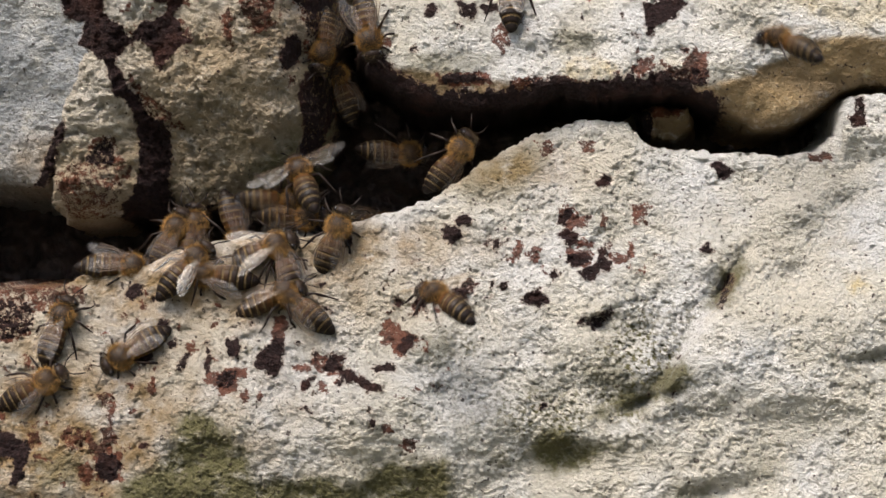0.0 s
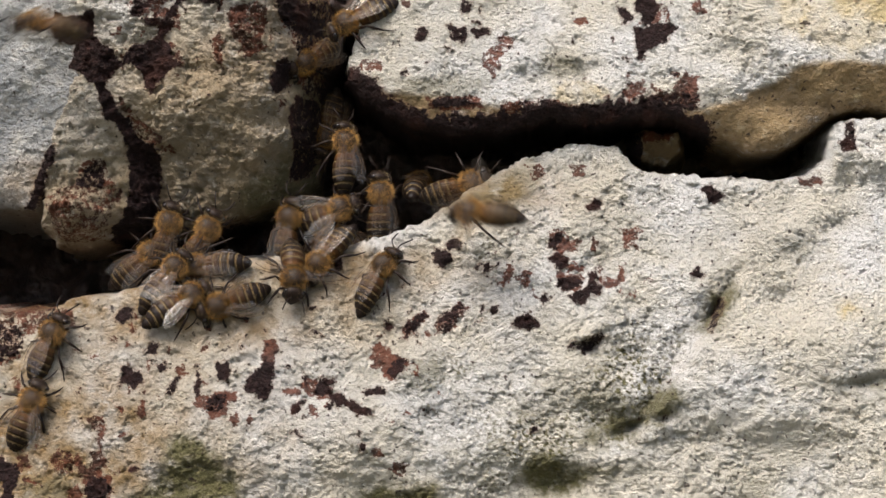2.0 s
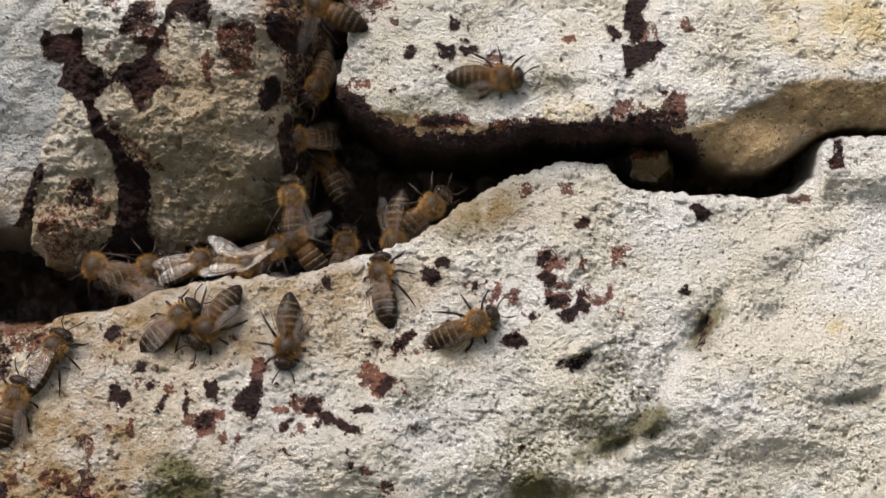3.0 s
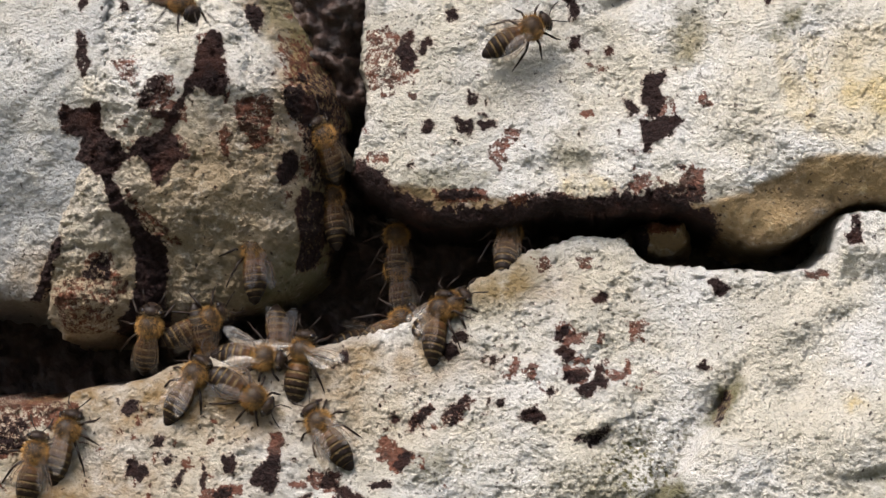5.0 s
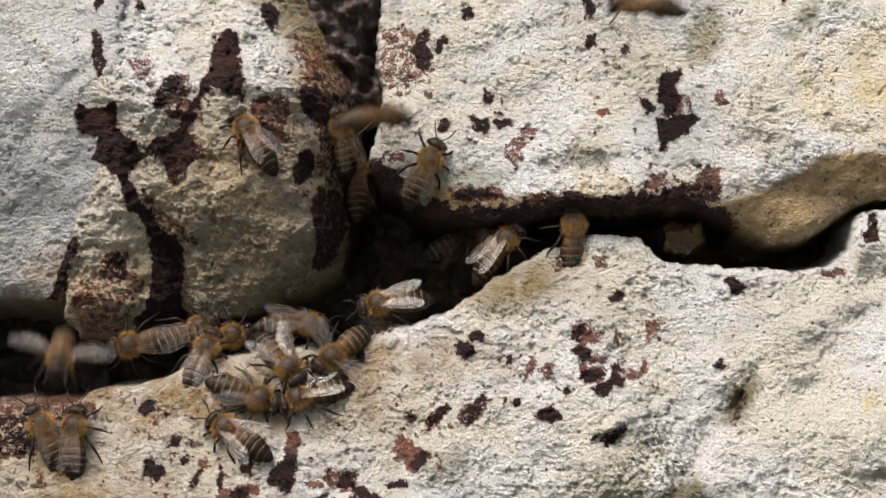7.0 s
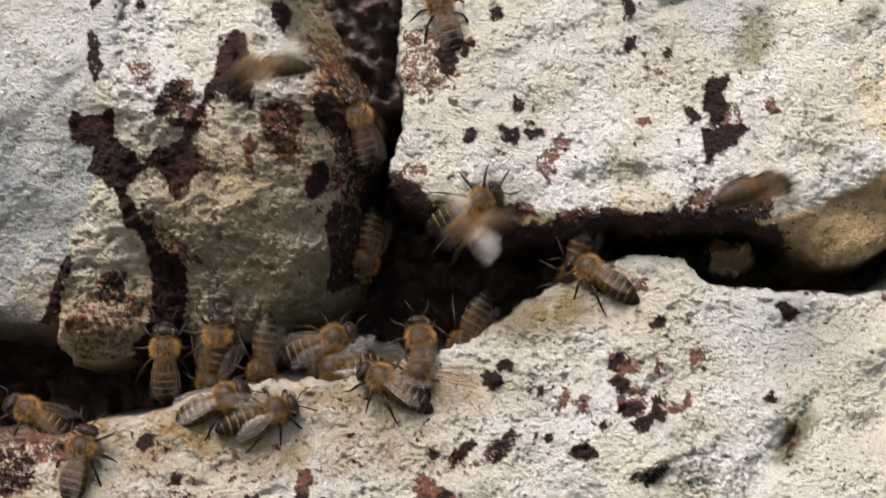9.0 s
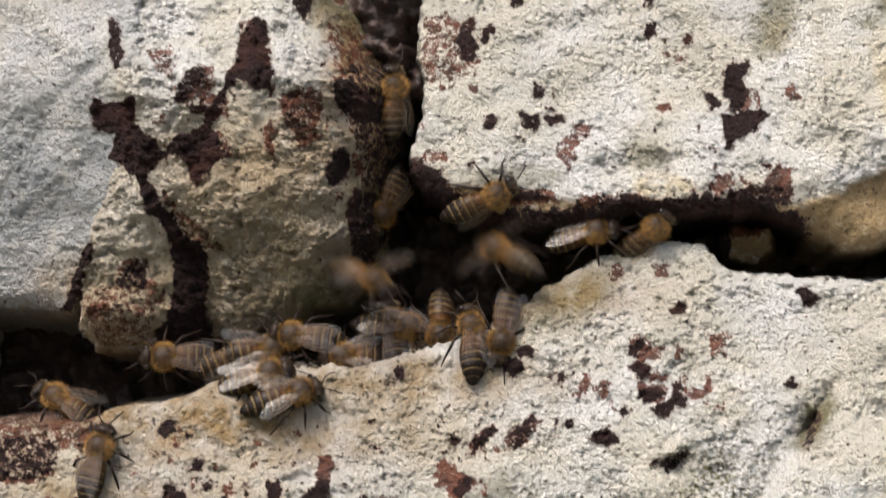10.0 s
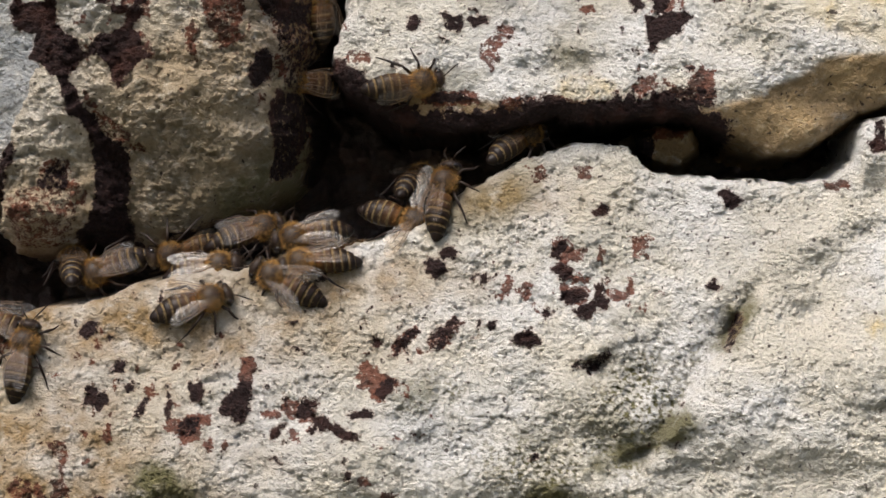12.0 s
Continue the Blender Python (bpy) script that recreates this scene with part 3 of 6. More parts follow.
mark("upper", "rust", 0.3, (649, 267), (684, 265), (684, 279), (654, 281))
mark("upper", "crust", 1.2, (619, 309), (644, 315), (695, 326), (696, 343), (664, 343), (634, 330))
mark("upper", "crust", 1.3, (775, 338), (795, 333), (841, 333), (851, 341), (816, 346), (785, 348))
mark("upper", "rust", 0.8, (765, 333), (856, 328), (866, 348), (816, 353), (770, 350))
mark("upper", "rust", 0.7, (901, 350), (927, 338), (957, 343), (997, 336), (1027, 348), (1058, 350), (1108, 343), (1158, 346), (1159, 363), (997, 373), (906, 368))
mark("upper", "olive", 0.9, (1398, 12), (1411, -6), (1431, -8), (1433, 18), (1415, 34), (1397, 33))
mark("upper", "olive", 0.9, (1358, 50), (1381, 39), (1405, 41), (1398, 54), (1367, 58))
mark("upper", "olive", 0.6, (1204, 1), (1256, -10), (1264, 49), (1232, 102), (1202, 102))
mark("upper", "olive", 0.5, (735, 297), (796, 282), (876, 298), (846, 333), (775, 333), (715, 323))
mark("upper", "olive", 0.5, (972, 255), (1018, 252), (1048, 272), (1043, 297), (997, 287))
mark("upper", "ochre", 0.8, (1431, 76), (1456, 71), (1459, 134), (1446, 196), (1440, 227), (1425, 229), (1432, 176))
mark("upper", "ochre", 0.8, (1478, 165), (1515, 124), (1606, 124), (1601, 212), (1542, 197), (1492, 186))
mark("upper", "ochre", 0.5, (1193, 49), (1254, 38), (1253, 91), (1212, 112))
mark("upper", "ochre", 0.7, (997, 308), (1058, 298), (1098, 328), (1058, 346), (997, 343))
mark("upper", "crust", 2, (1076, -40), (1101, -42), (1130, -34), (1146, -51), (1144, -79), (1158, -89), (1172, -77), (1182, -85), (1201, -87), (1196, -97), (1216, -86), (1221, -62), (1192, -58), (1172, -69), (1159, -59), (1144, -34), (1106, -27), (1082, -30))
mark("upper", "crust", 2, (1268, -136), (1293, -129), (1294, -100), (1312, -79), (1340, -65), (1368, -66), (1404, -79), (1404, -66), (1370, -52), (1342, -49), (1313, -61), (1290, -91), (1277, -116))
mark("upper", "crust", 1, (983, -73), (995, -76), (1002, -53), (1019, -28), (1028, 6), (1016, 20), (1010, -10), (993, -39))
mark("upper", "crust", 1.6, (789, 1), (802, -1), (806, 16), (792, 18))
mark("upper", "crust", 1, (1379, -52), (1389, -56), (1382, -22), (1367, -7))
mark("upper", "crust", 1, (1011, 52), (1028, 50), (1025, 70), (1012, 68))
mark("upper", "rust", 0.8, (1219, -50), (1238, -52), (1242, -35), (1223, -33))
mark("upper", "olive", 0.5, (1188, 51), (1236, 12), (1253, 42), (1224, 100), (1192, 100))
mark("upper", "ochre", 0.9, (1420, 285), (1470, 275), (1600, 275), (1600, 345), (1500, 345), (1430, 330))
mark("upper", "ochre", 0.4, (1380, 60), (1600, 20), (1640, 240), (1500, 250), (1400, 220))
mark("upper", "ochre", 0.7, (1270, 350), (1340, 335), (1400, 330), (1430, 345), (1420, 400), (1360, 425), (1310, 405), (1270, 385))
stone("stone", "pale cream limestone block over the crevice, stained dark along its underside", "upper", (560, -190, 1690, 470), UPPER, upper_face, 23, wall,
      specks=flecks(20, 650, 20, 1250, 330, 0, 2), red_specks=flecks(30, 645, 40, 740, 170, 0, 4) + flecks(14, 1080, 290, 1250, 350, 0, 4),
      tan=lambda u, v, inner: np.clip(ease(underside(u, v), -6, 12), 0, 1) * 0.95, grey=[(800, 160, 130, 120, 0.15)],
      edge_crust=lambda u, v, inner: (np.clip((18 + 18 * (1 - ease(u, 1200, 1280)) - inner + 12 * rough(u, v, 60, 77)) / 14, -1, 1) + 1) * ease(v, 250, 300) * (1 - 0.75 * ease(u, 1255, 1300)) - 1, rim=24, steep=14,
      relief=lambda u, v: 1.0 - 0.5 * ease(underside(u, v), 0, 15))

# the rounded stone left of the upright joint
MIDDLE = [(175, -240), (400, -240), (441, -108), (505, -16), (560, 57), (592, 140), (604, 200), (600, 260), (575, 330), (585, 400), (560, 470), (500, 515), (420, 545), (330, 590), (260, 600), (215, 575), (150, 596), (90, 598), (62, 560),
          (75, 500), (80, 430), (125, 330), (145, 220), (110, 110), (105, 30)]


def middle_face(u, v):
    d = 30 + 0.44 * np.clip(150 - v, 0, 500)
    d = d + 0.0005 * np.clip(v - 130, 0, 500) ** 2 + 0.0008 * np.clip(v - 430, 0, 500) ** 2
    d = d + 0.0065 * np.clip(u - 420 + 0.45 * np.clip(150 - v, 0, 300), 0, 300) ** 2
    d = d + 18 * ease(u, 180, 320) * ease(v, 330, 580)
    return d + dents(u, v, [(205, 270, 18, 100, 20, 12), (150, 200, 40, 20, 0, 25), (255, 420, 18, 110, 18, 16), (285, 510, 34, 70, 10, 34), (380, 330, 60, 40, 20, -10), (330, 430, 50, 30, 0, 12), (480, 400, 50, 40, 0, -14), (420, 480, 60, 30, 0, 12), (140, 540, 75, 55, 0, -62), (450, 300, 80, 60, 0, -8), (520, 300, 20, 25, 0, 24), (455, 28, 14, 16, 0, 10)])


mark("middle", "crust", 2, (105, 176), (122, 186), (156, 185), (171, 173), (175, 187), (175, 219), (192, 238), (207, 243), (214, 260), (220, 273), (197, 298), (199, 323), (186, 333), (177, 308), (157, 293), (140, 281), (127, 273), (135, 258), (141, 238), (123, 233), (103, 223), (100, 193))
mark("middle", "crust", 2, (206, 260), (225, 266), (239, 243), (256, 238), (284, 230), (294, 204), (313, 179), (330, 148), (347, 154), (325, 167), (317, 204), (299, 227), (312, 239), (314, 263), (334, 274), (312, 280), (298, 298), (278, 323), (268, 313), (263, 293), (251, 273), (233, 270), (213, 282))
mark("middle", "crust", 2, (325, 159), (329, 138), (343, 119), (344, 86), (353, 64), (370, 45), (387, 48), (393, 96), (399, 128), (407, 143), (397, 167), (375, 164), (347, 148))
mark("middle", "crust", 2, (180, 308), (199, 318), (215, 343), (218, 358), (237, 366), (238, 383), (246, 398), (263, 408), (286, 423), (286, 443), (269, 448), (248, 438), (233, 426), (224, 398), (212, 376), (196, 368), (189, 338))
mark("middle", "crust", 2, (230, 418), (287, 428), (288, 468), (279, 519), (287, 570), (276, 601), (227, 601), (205, 585), (194, 565), (219, 544), (232, 499), (231, 458))
mark("middle", "crust", 2, (93, 410), (102, 423), (99, 448), (86, 460), (73, 499), (50, 529), (37, 527), (52, 499), (66, 458), (85, 428))
mark("middle", "crust", 0.5, (153, 459), (178, 443), (188, 469), (183, 489), (159, 491), (138, 487))
mark("middle", "rust", 1, (89, 544), (88, 529), (106, 514), (130, 519), (132, 529), (111, 527), (100, 548))
mark("middle", "rust", 0.4, (148, 448), (183, 438), (198, 479), (217, 499), (212, 514), (178, 494), (139, 491))
mark("middle", "crust", 0.6, (132, 48), (141, 80), (156, 106), (144, 135), (138, 117), (137, 85))
mark("middle", "crust", 2, (425, -6), (439, -11), (454, 4), (455, 32), (444, 30), (432, 16))
mark("middle", "crust", 0.7, (252, 163), (262, 138), (283, 125), (292, 138), (291, 158), (274, 173), (256, 188), (244, 186))
mark("middle", "crust", 1, (264, 193), (295, 189), (296, 204), (274, 208))
mark("middle", "rust", 0.6, (273, 127), (304, 133), (307, 158), (295, 178), (325, 174), (330, 214), (295, 189), (264, 188), (254, 168))
mark("middle", "rust", 0.5, (269, 248), (314, 234), (329, 254), (339, 274), (304, 278), (283, 283))
mark("middle", "rust", 0.35, (196, 104), (231, 94), (244, 112), (234, 148), (208, 127))
mark("middle", "rust", 0.75, (413, 184), (427, 171), (455, 160), (482, 175), (483, 197), (474, 213), (476, 243), (464, 256), (443, 257), (440, 239), (423, 229), (420, 204))
mark("middle", "rust", 1, (397, 214), (407, 224), (403, 249), (405, 269), (399, 281), (392, 259), (390, 234))
mark("middle", "rust", 0.5, (350, 54), (372, 45), (376, 64), (354, 91), (342, 88))
mark("middle", "crust", 1, (502, 150), (520, 143), (548, 161), (571, 188), (571, 214), (539, 218), (511, 195), (500, 176))
mark("middle", "crust", 1.5, (497, 267), (516, 257), (524, 284), (510, 314), (497, 322), (489, 302))
mark("middle", "rust", 0.3, (485, 46), (522, 50), (558, 102), (576, 157), (548, 171), (511, 144), (489, 91))
mark("middle", "crust", 0.7, (529, 325), (561, 333), (574, 393), (544, 467), (516, 477), (527, 416), (519, 366))
mark("middle", "rust", 0.25, (220, 328), (252, 370), (290, 398), (318, 428), (288, 418), (246, 396), (229, 366))
mark("middle", "crust", 2, (426, 4), (439, -8), (454, 11), (450, 43), (439, 39))
mark("middle", "crust", 0.8, (125, -2), (141, -37), (157, -42), (151, -22), (135, 8))
mark("middle", "crust", 0.9, (128, 42), (146, 57), (147, 100), (140, 129), (132, 100))
mark("middle", "crust", 0.5, (180, -62), (209, -74), (251, -87), (261, -84), (229, -67), (206, -57), (215, 3), (206, 6), (198, -32), (184, -54))
mark("middle", "crust", 0.9, (192, -107), (206, -114), (209, -100), (198, -96))
mark("middle", "crust", 1, (411, -124), (430, -105), (459, -67), (457, -44), (434, -70), (409, -101))
# brown stain of the right flank, deepened to hold the joint's shade
mark("middle", "tan", 1, (490, 20), (520, 10), (560, 60), (592, 130), (604, 200), (590, 310), (556, 300), (520, 210), (502, 120))
mark("middle", "rust", 0.35, (505, 60), (560, 60), (592, 140), (600, 220), (560, 300), (525, 210), (508, 120))
mark("middle", "crust", 0.2, (520, 120), (575, 110), (600, 200), (585, 330), (545, 320), (530, 220))
mark("middle", "tan", 0.7, (70, 490), (140, 440), (205, 470), (215, 560), (150, 605), (75, 600))
mark("middle", "rust", 0.15, (80, 510), (150, 480), (200, 520), (180, 580), (100, 585))
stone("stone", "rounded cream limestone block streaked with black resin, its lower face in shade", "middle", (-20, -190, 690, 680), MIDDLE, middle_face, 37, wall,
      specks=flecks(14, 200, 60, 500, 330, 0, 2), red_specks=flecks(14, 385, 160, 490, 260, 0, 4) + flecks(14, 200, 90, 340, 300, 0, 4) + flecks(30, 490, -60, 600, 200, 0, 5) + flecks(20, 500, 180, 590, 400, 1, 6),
      # tan and olive: brown tint plus shade painted in, downwards and to the right
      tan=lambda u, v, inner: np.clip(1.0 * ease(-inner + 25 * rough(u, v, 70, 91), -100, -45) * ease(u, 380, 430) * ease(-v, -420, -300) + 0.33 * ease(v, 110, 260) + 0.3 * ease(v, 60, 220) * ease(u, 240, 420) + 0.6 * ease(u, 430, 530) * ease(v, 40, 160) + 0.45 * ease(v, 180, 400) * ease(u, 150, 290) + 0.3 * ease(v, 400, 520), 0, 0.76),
      algae_and_shade=lambda u, v, inner: np.clip(0.15 * ease(v, 240, 430) * ease(u, 180, 280) + 0.7 * ease(-inner + 20 * rough(u, v, 40, 93), -75, -25) * ease(u, 400, 450), 0, 1),
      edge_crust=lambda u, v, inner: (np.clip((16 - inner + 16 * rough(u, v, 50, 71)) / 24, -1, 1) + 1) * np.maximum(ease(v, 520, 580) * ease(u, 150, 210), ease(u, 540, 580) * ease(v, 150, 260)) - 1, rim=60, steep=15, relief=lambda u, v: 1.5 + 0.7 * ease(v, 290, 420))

# the grey stone at the far left
LEFT = [(-240, -240), (170, -240), (180, -60), (180, 30), (185, 110), (180, 190), (195, 250), (172, 340), (118, 430), (80, 500), (60, 540), (0, 528), (-100, 520), (-240, 520)]


def left_face(u, v):
    d = 26 + 0.20 * np.clip(200 - u, 0, 300) + 0.20 * np.clip(v - 120, 0, 500) + 0.25 * np.clip(150 - v, 0, 400)
    return d + dents(u, v, [(107, -52, 55, 45, 0, 38), (40, 65, 115, 26, -54, -14), (5, 95, 100, 36, -54, 9), (60, 300, 30, 90, 30, -14), (10, 240, 40, 60, 0, 16), (20, 380, 60, 60, 0, 12), (110, 120, 60, 12, 40, 10)])


for stain in ("crust", "rust"):
    MARKS["left", stain] = [m for m in MARKS["middle", stain] if min(p[0] for p in m[1]) < 190]
stone("stone", "cool grey limestone block with a smooth broken face", "left", (-160, -190, 210, 600), LEFT, left_face, 53, wall,
      grey=lambda u, v, inner: np.clip(0.5 + 0.5 * ease(v, 130, 270) + 0.3 * rough(u, v, 90, 61), 0, 1),
      tan=[(60, 500, 80, 60, 0.5)], rim=40, steep=8, relief=0.7)

# a small chip of stone wedged in the crevice
CHIP = [(1140, 402), (1168, 384), (1190, 392), (1222, 388), (1228, 422), (1204, 446), (1172, 436), (1150, 440)]
mark("chip", "crust", 1, (1130, 385), (1152, 392), (1158, 440), (1135, 445))
mark("chip", "rust", 1, (1150, 385), (1215, 382), (1212, 400), (1160, 402))
mark("chip", "ochre", 1, (1160, 400), (1215, 400), (1215, 435), (1165, 435))
stone("stone", "small tan chip of limestone wedged in the crevice", "chip", (1090, 350, 1290, 490), CHIP, lambda u, v: 190 + 0.6 * (v - 380) + dents(u, v, [(1185, 405, 30, 14, 0, -14)]), 67, wall,
      tan=[(1190, 420, 90, 60, 1.0)], rim=14, steep=10)


# ---- what closes the place: plain wall round the stones, the dark hollow behind them, ground ----


def block(name, lo, hi, material, parent=None, bevel=0.0):
    bm = bmesh.new()
    bmesh.ops.create_cube(bm, size=1)
    for p in bm.verts:
        p.co = [lo[i] + (hi[i] - lo[i]) * (p.co[i] + 0.5) for i in range(3)]
    if bevel:
        bmesh.ops.bevel(bm, geom=bm.edges[:], offset=bevel, segments=2, affect="EDGES")
    me = bpy.data.meshes.new(name)
    bm.to_mesh(me)
    bm.free()
    me.materials.append(material)
    ob = new(name, me)
    ob.parent = parent
    return ob


block("wall_left", (-3, 0.014, 0), (-0.098, 0.35, 2.6), PLAIN, wall)
block("wall_right", (0.084, 0.014, 0), (3, 0.35, 2.6), PLAIN, wall)
block("wall_below", (-0.098, 0.014, 0), (0.084, 0.35, 1.232), PLAIN, wall)
block("wall_above", (-0.098, 0.028, 1.366), (0.084, 0.35, 2.6), PLAIN, wall)
block("wall_core", (-0.098, 0.075, 1.232), (0.084, 0.35, 1.366), PLAIN, wall)
# backing sheet behind every gap, its dark colour deepening the shade of the hollow
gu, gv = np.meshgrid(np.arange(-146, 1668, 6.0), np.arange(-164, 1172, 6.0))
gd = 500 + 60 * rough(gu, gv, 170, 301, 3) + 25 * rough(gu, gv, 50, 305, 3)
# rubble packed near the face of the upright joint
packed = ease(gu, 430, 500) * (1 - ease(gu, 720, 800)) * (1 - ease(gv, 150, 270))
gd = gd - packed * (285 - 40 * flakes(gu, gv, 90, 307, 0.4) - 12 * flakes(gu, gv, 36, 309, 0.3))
sheet("cavity_back", gu, gv, gd, gd < 9e9, DARK_BACKING, wall, label="resin-coated rubble deep in the joints, coloured near black for the shade there")
gx = np.linspace(-1, 1, 60)
gx = np.sign(gx) * np.abs(gx) ** 4 * 3000
bm = bmesh.new()
grid = [[bm.verts.new((x, y, 0.03 * noise.noise((x * 0.4, y * 0.4, 0)))) for x in gx] for y in gx]
for i in range(59):
    for j in range(59):
        bm.faces.new((grid[i][j], grid[i][j + 1], grid[i + 1][j + 1], grid[i + 1][j]))
me = bpy.data.meshes.new("ground")
bm.to_mesh(me)
bm.free()
me.materials.append(SOIL)
tagged(new("ground", me), "grassy soil at the foot of the wall", kind="structure")

# ---- the bees: built in millimetres, head towards +x, back towards +z, feet at z = 0 ----
MM = 0.00107


def hide_material(name, colour, other, scale, shine=0.45, sheen=0.0, gloss=0.3):
    m = simple_material(name, colour, other, scale, shine, 0.00005)
    m.node_tree.nodes["Principled BSDF"].inputs["Sheen Weight"].default_value = sheen
    m.node_tree.nodes["Principled BSDF"].inputs["Specular IOR Level"].default_value = gloss
    return m


SHELL = hide_material("black_brown_shell", (0.007, 0.0045, 0.004), (0.020, 0.011, 0.007), 900, 0.5, 0.0, 0.16)
PALE = hide_material("pale_hair_band", (0.19, 0.128, 0.058), (0.07, 0.046, 0.022), 1500, 0.8)
GOLD = hide_material("golden_fur", (0.34, 0.178, 0.043), (0.09, 0.044, 0.012), 1500, 0.75)
BROWN = hide_material("brown_thorax", (0.026, 0.014, 0.006), (0.010, 0.006, 0.0035), 700, 0.6)
EYE = hide_material("glossy_eye", (0.008, 0.006, 0.006), (0.014, 0.01, 0.01), 900, 0.15)
VEIN = hide_material("brown_wing_vein", (0.10, 0.06, 0.03), (0.06, 0.035, 0.02), 900, 0.5)


def belly_material():
    """Black-brown segments, each with a broad band of pale hair and some amber at its front."""
    m, t, out = nodes_of("banded_abdomen")
    where = t.nodes.new("ShaderNodeTexCoord").outputs["Object"]
    n, f = noise_tex(t, where, 900, 4, 0.7), noise_tex(t, where, 3500, 3, 0.7)
    col = blend(t, ramp(t, n, 0.3, 0.7), (0.005, 0.0035, 0.003), (0.014, 0.0085, 0.006))
    col = blend(t, calc(t, "MULTIPLY", field(t, "amber"), ramp(t, n, 0.15, 0.5)), col, (0.088, 0.038, 0.010))
    band = ramp(t, calc(t, "ADD", field(t, "band"), calc(t, "MULTIPLY", calc(t, "SUBTRACT", f, 0.5), 0.7)), 0.35, 0.7)
    col = blend(t, band, col, blend(t, ramp(t, f, 0.35, 0.65), (0.036, 0.024, 0.011), (0.130, 0.091, 0.042)))
    t.links.new(col, out.inputs["Base Color"])
    t.links.new(calc(t, "ADD", 0.4, calc(t, "MULTIPLY", band, 0.4)), out.inputs["Roughness"])
    out.inputs["Specular IOR Level"].default_value = 0.12
    b = node(t, "ShaderNodeBump", [("Height", f)], Strength=0.6, Distance=0.00006)
    t.links.new(b.outputs["Normal"], out.inputs["Normal"])
    return m


BELLY = belly_material()


def wing_material():
    m, t, out = nodes_of("clear_wing")
    where = t.nodes.new("ShaderNodeTexCoord").outputs["Object"]
    t.links.new(blend(t, noise_tex(t, where, 700), (0.74, 0.66, 0.58), (0.50, 0.42, 0.33)), out.inputs["Base Color"])
    out.inputs["Roughness"].default_value = 0.4
    clear = node(t, "ShaderNodeBsdfTransparent", Color=(0.90, 0.83, 0.73, 1))
    wrinkle = node(t, "ShaderNodeBump", [("Height", noise_tex(t, where, 650, 3, 0.6))], Strength=0.5, Distance=0.0006)
    gloss = node(t, "ShaderNodeBsdfGlossy", [("Normal", wrinkle.outputs["Normal"])], Roughness=0.28)
    film = node(t, "ShaderNodeMixShader", [(1, clear.outputs[0]), (2, out.outputs[0])], Fac=0.024)
    skin = node(t, "ShaderNodeMixShader", [(1, film.outputs[0]), (2, gloss.outputs[0])], Fac=0.028)
    t.links.new(skin.outputs[0], t.nodes["Material Output"].inputs["Surface"])
    return m


WING = wing_material()


def part(name, bm, materials, parent, label="", smooth=True, at=None):
    me = bpy.data.meshes.new(name)
    bmesh.ops.recalc_face_normals(bm, faces=bm.faces[:])
    for p in bm.verts:
        p.co *= MM
    for f in bm.faces:
        f.smooth = smooth
    bm.to_mesh(me)
    bm.free()
    for m in materials if isinstance(materials, list) else [materials]:
        me.materials.append(m)
    ob = new(name, me)
    ob.parent = parent
    if at:
        ob.location = [c * MM for c in at]
    if label:
        tagged(ob, label)
    return ob


def loft(rings, sides=14, slots=None):
    """A closed skin over rings (x, y, z, half width, half height); slots give each band its material."""
    bm = bmesh.new()
    loops = []
    for x, y, z, w, h in rings:
        loops.append([bm.verts.new((x, y + w * math.cos(a), z + h * math.sin(a))) for a in (2 * math.pi * k / sides for k in range(sides))])
    for i in range(len(loops) - 1):
        for k in range(sides):
            f = bm.faces.new((loops[i][k], loops[i][(k + 1) % sides], loops[i + 1][(k + 1) % sides], loops[i + 1][k]))
            f.material_index = slots[i] if slots else 0
    bm.faces.new(loops[0])
    bm.faces.new(loops[-1][::-1]).material_index = slots[-1] if slots else 0
    return bm


def tube(points, radii, sides=6):
    """A jointed limb along points."""
    bm = bmesh.new()
    loops = []
    for i, p in enumerate(points):
        p = Vector(p)
        ahead = (Vector(points[min(i + 1, len(points) - 1)]) - Vector(points[max(i - 1, 0)])).normalized()
        side = ahead.cross((0.2, 0.1, 1)).normalized()
        up = side.cross(ahead)
        loops.append([bm.verts.new(p + radii[i] * (side * math.cos(a) + up * math.sin(a))) for a in (2 * math.pi * k / sides for k in range(sides))])
    for i in range(len(loops) - 1):
        for k in range(sides):
            bm.faces.new((loops[i][k], loops[i][(k + 1) % sides], loops[i + 1][(k + 1) % sides], loops[i + 1][k]))
    bm.faces.new(loops[0])
    bm.faces.new(loops[-1][::-1])
    return bm


def fur(count, centre, size, length, seed, lean=(-0.5, 0, 0.1), low=-0.4, worn=2.0):
    """Fine hairs on an ellipsoid, sparse on the back where it is worn."""
    rnd = random.Random(seed)
    bm = bmesh.new()
    while count:
        n = Vector((rnd.gauss(0, 1), rnd.gauss(0, 1), rnd.gauss(0, 1))).normalized()
        if n.z < low or (n.z > worn and rnd.random() < 0.5):
            continue
        count -= 1
        root = Vector(centre) + Vector([n[i] * size[i] for i in range(3)])
        way = (n + Vector(lean) * 0.6 + Vector((rnd.gauss(0, 0.3), rnd.gauss(0, 0.3), rnd.gauss(0, 0.3)))).normalized()
        side = way.cross((rnd.random(), rnd.random(), rnd.random())).normalized() * 0.024
        tip = root + way * length * rnd.uniform(0.6, 1.2)
        bm.faces.new([bm.verts.new(q) for q in (root - side, root + side, tip)])
    return bm


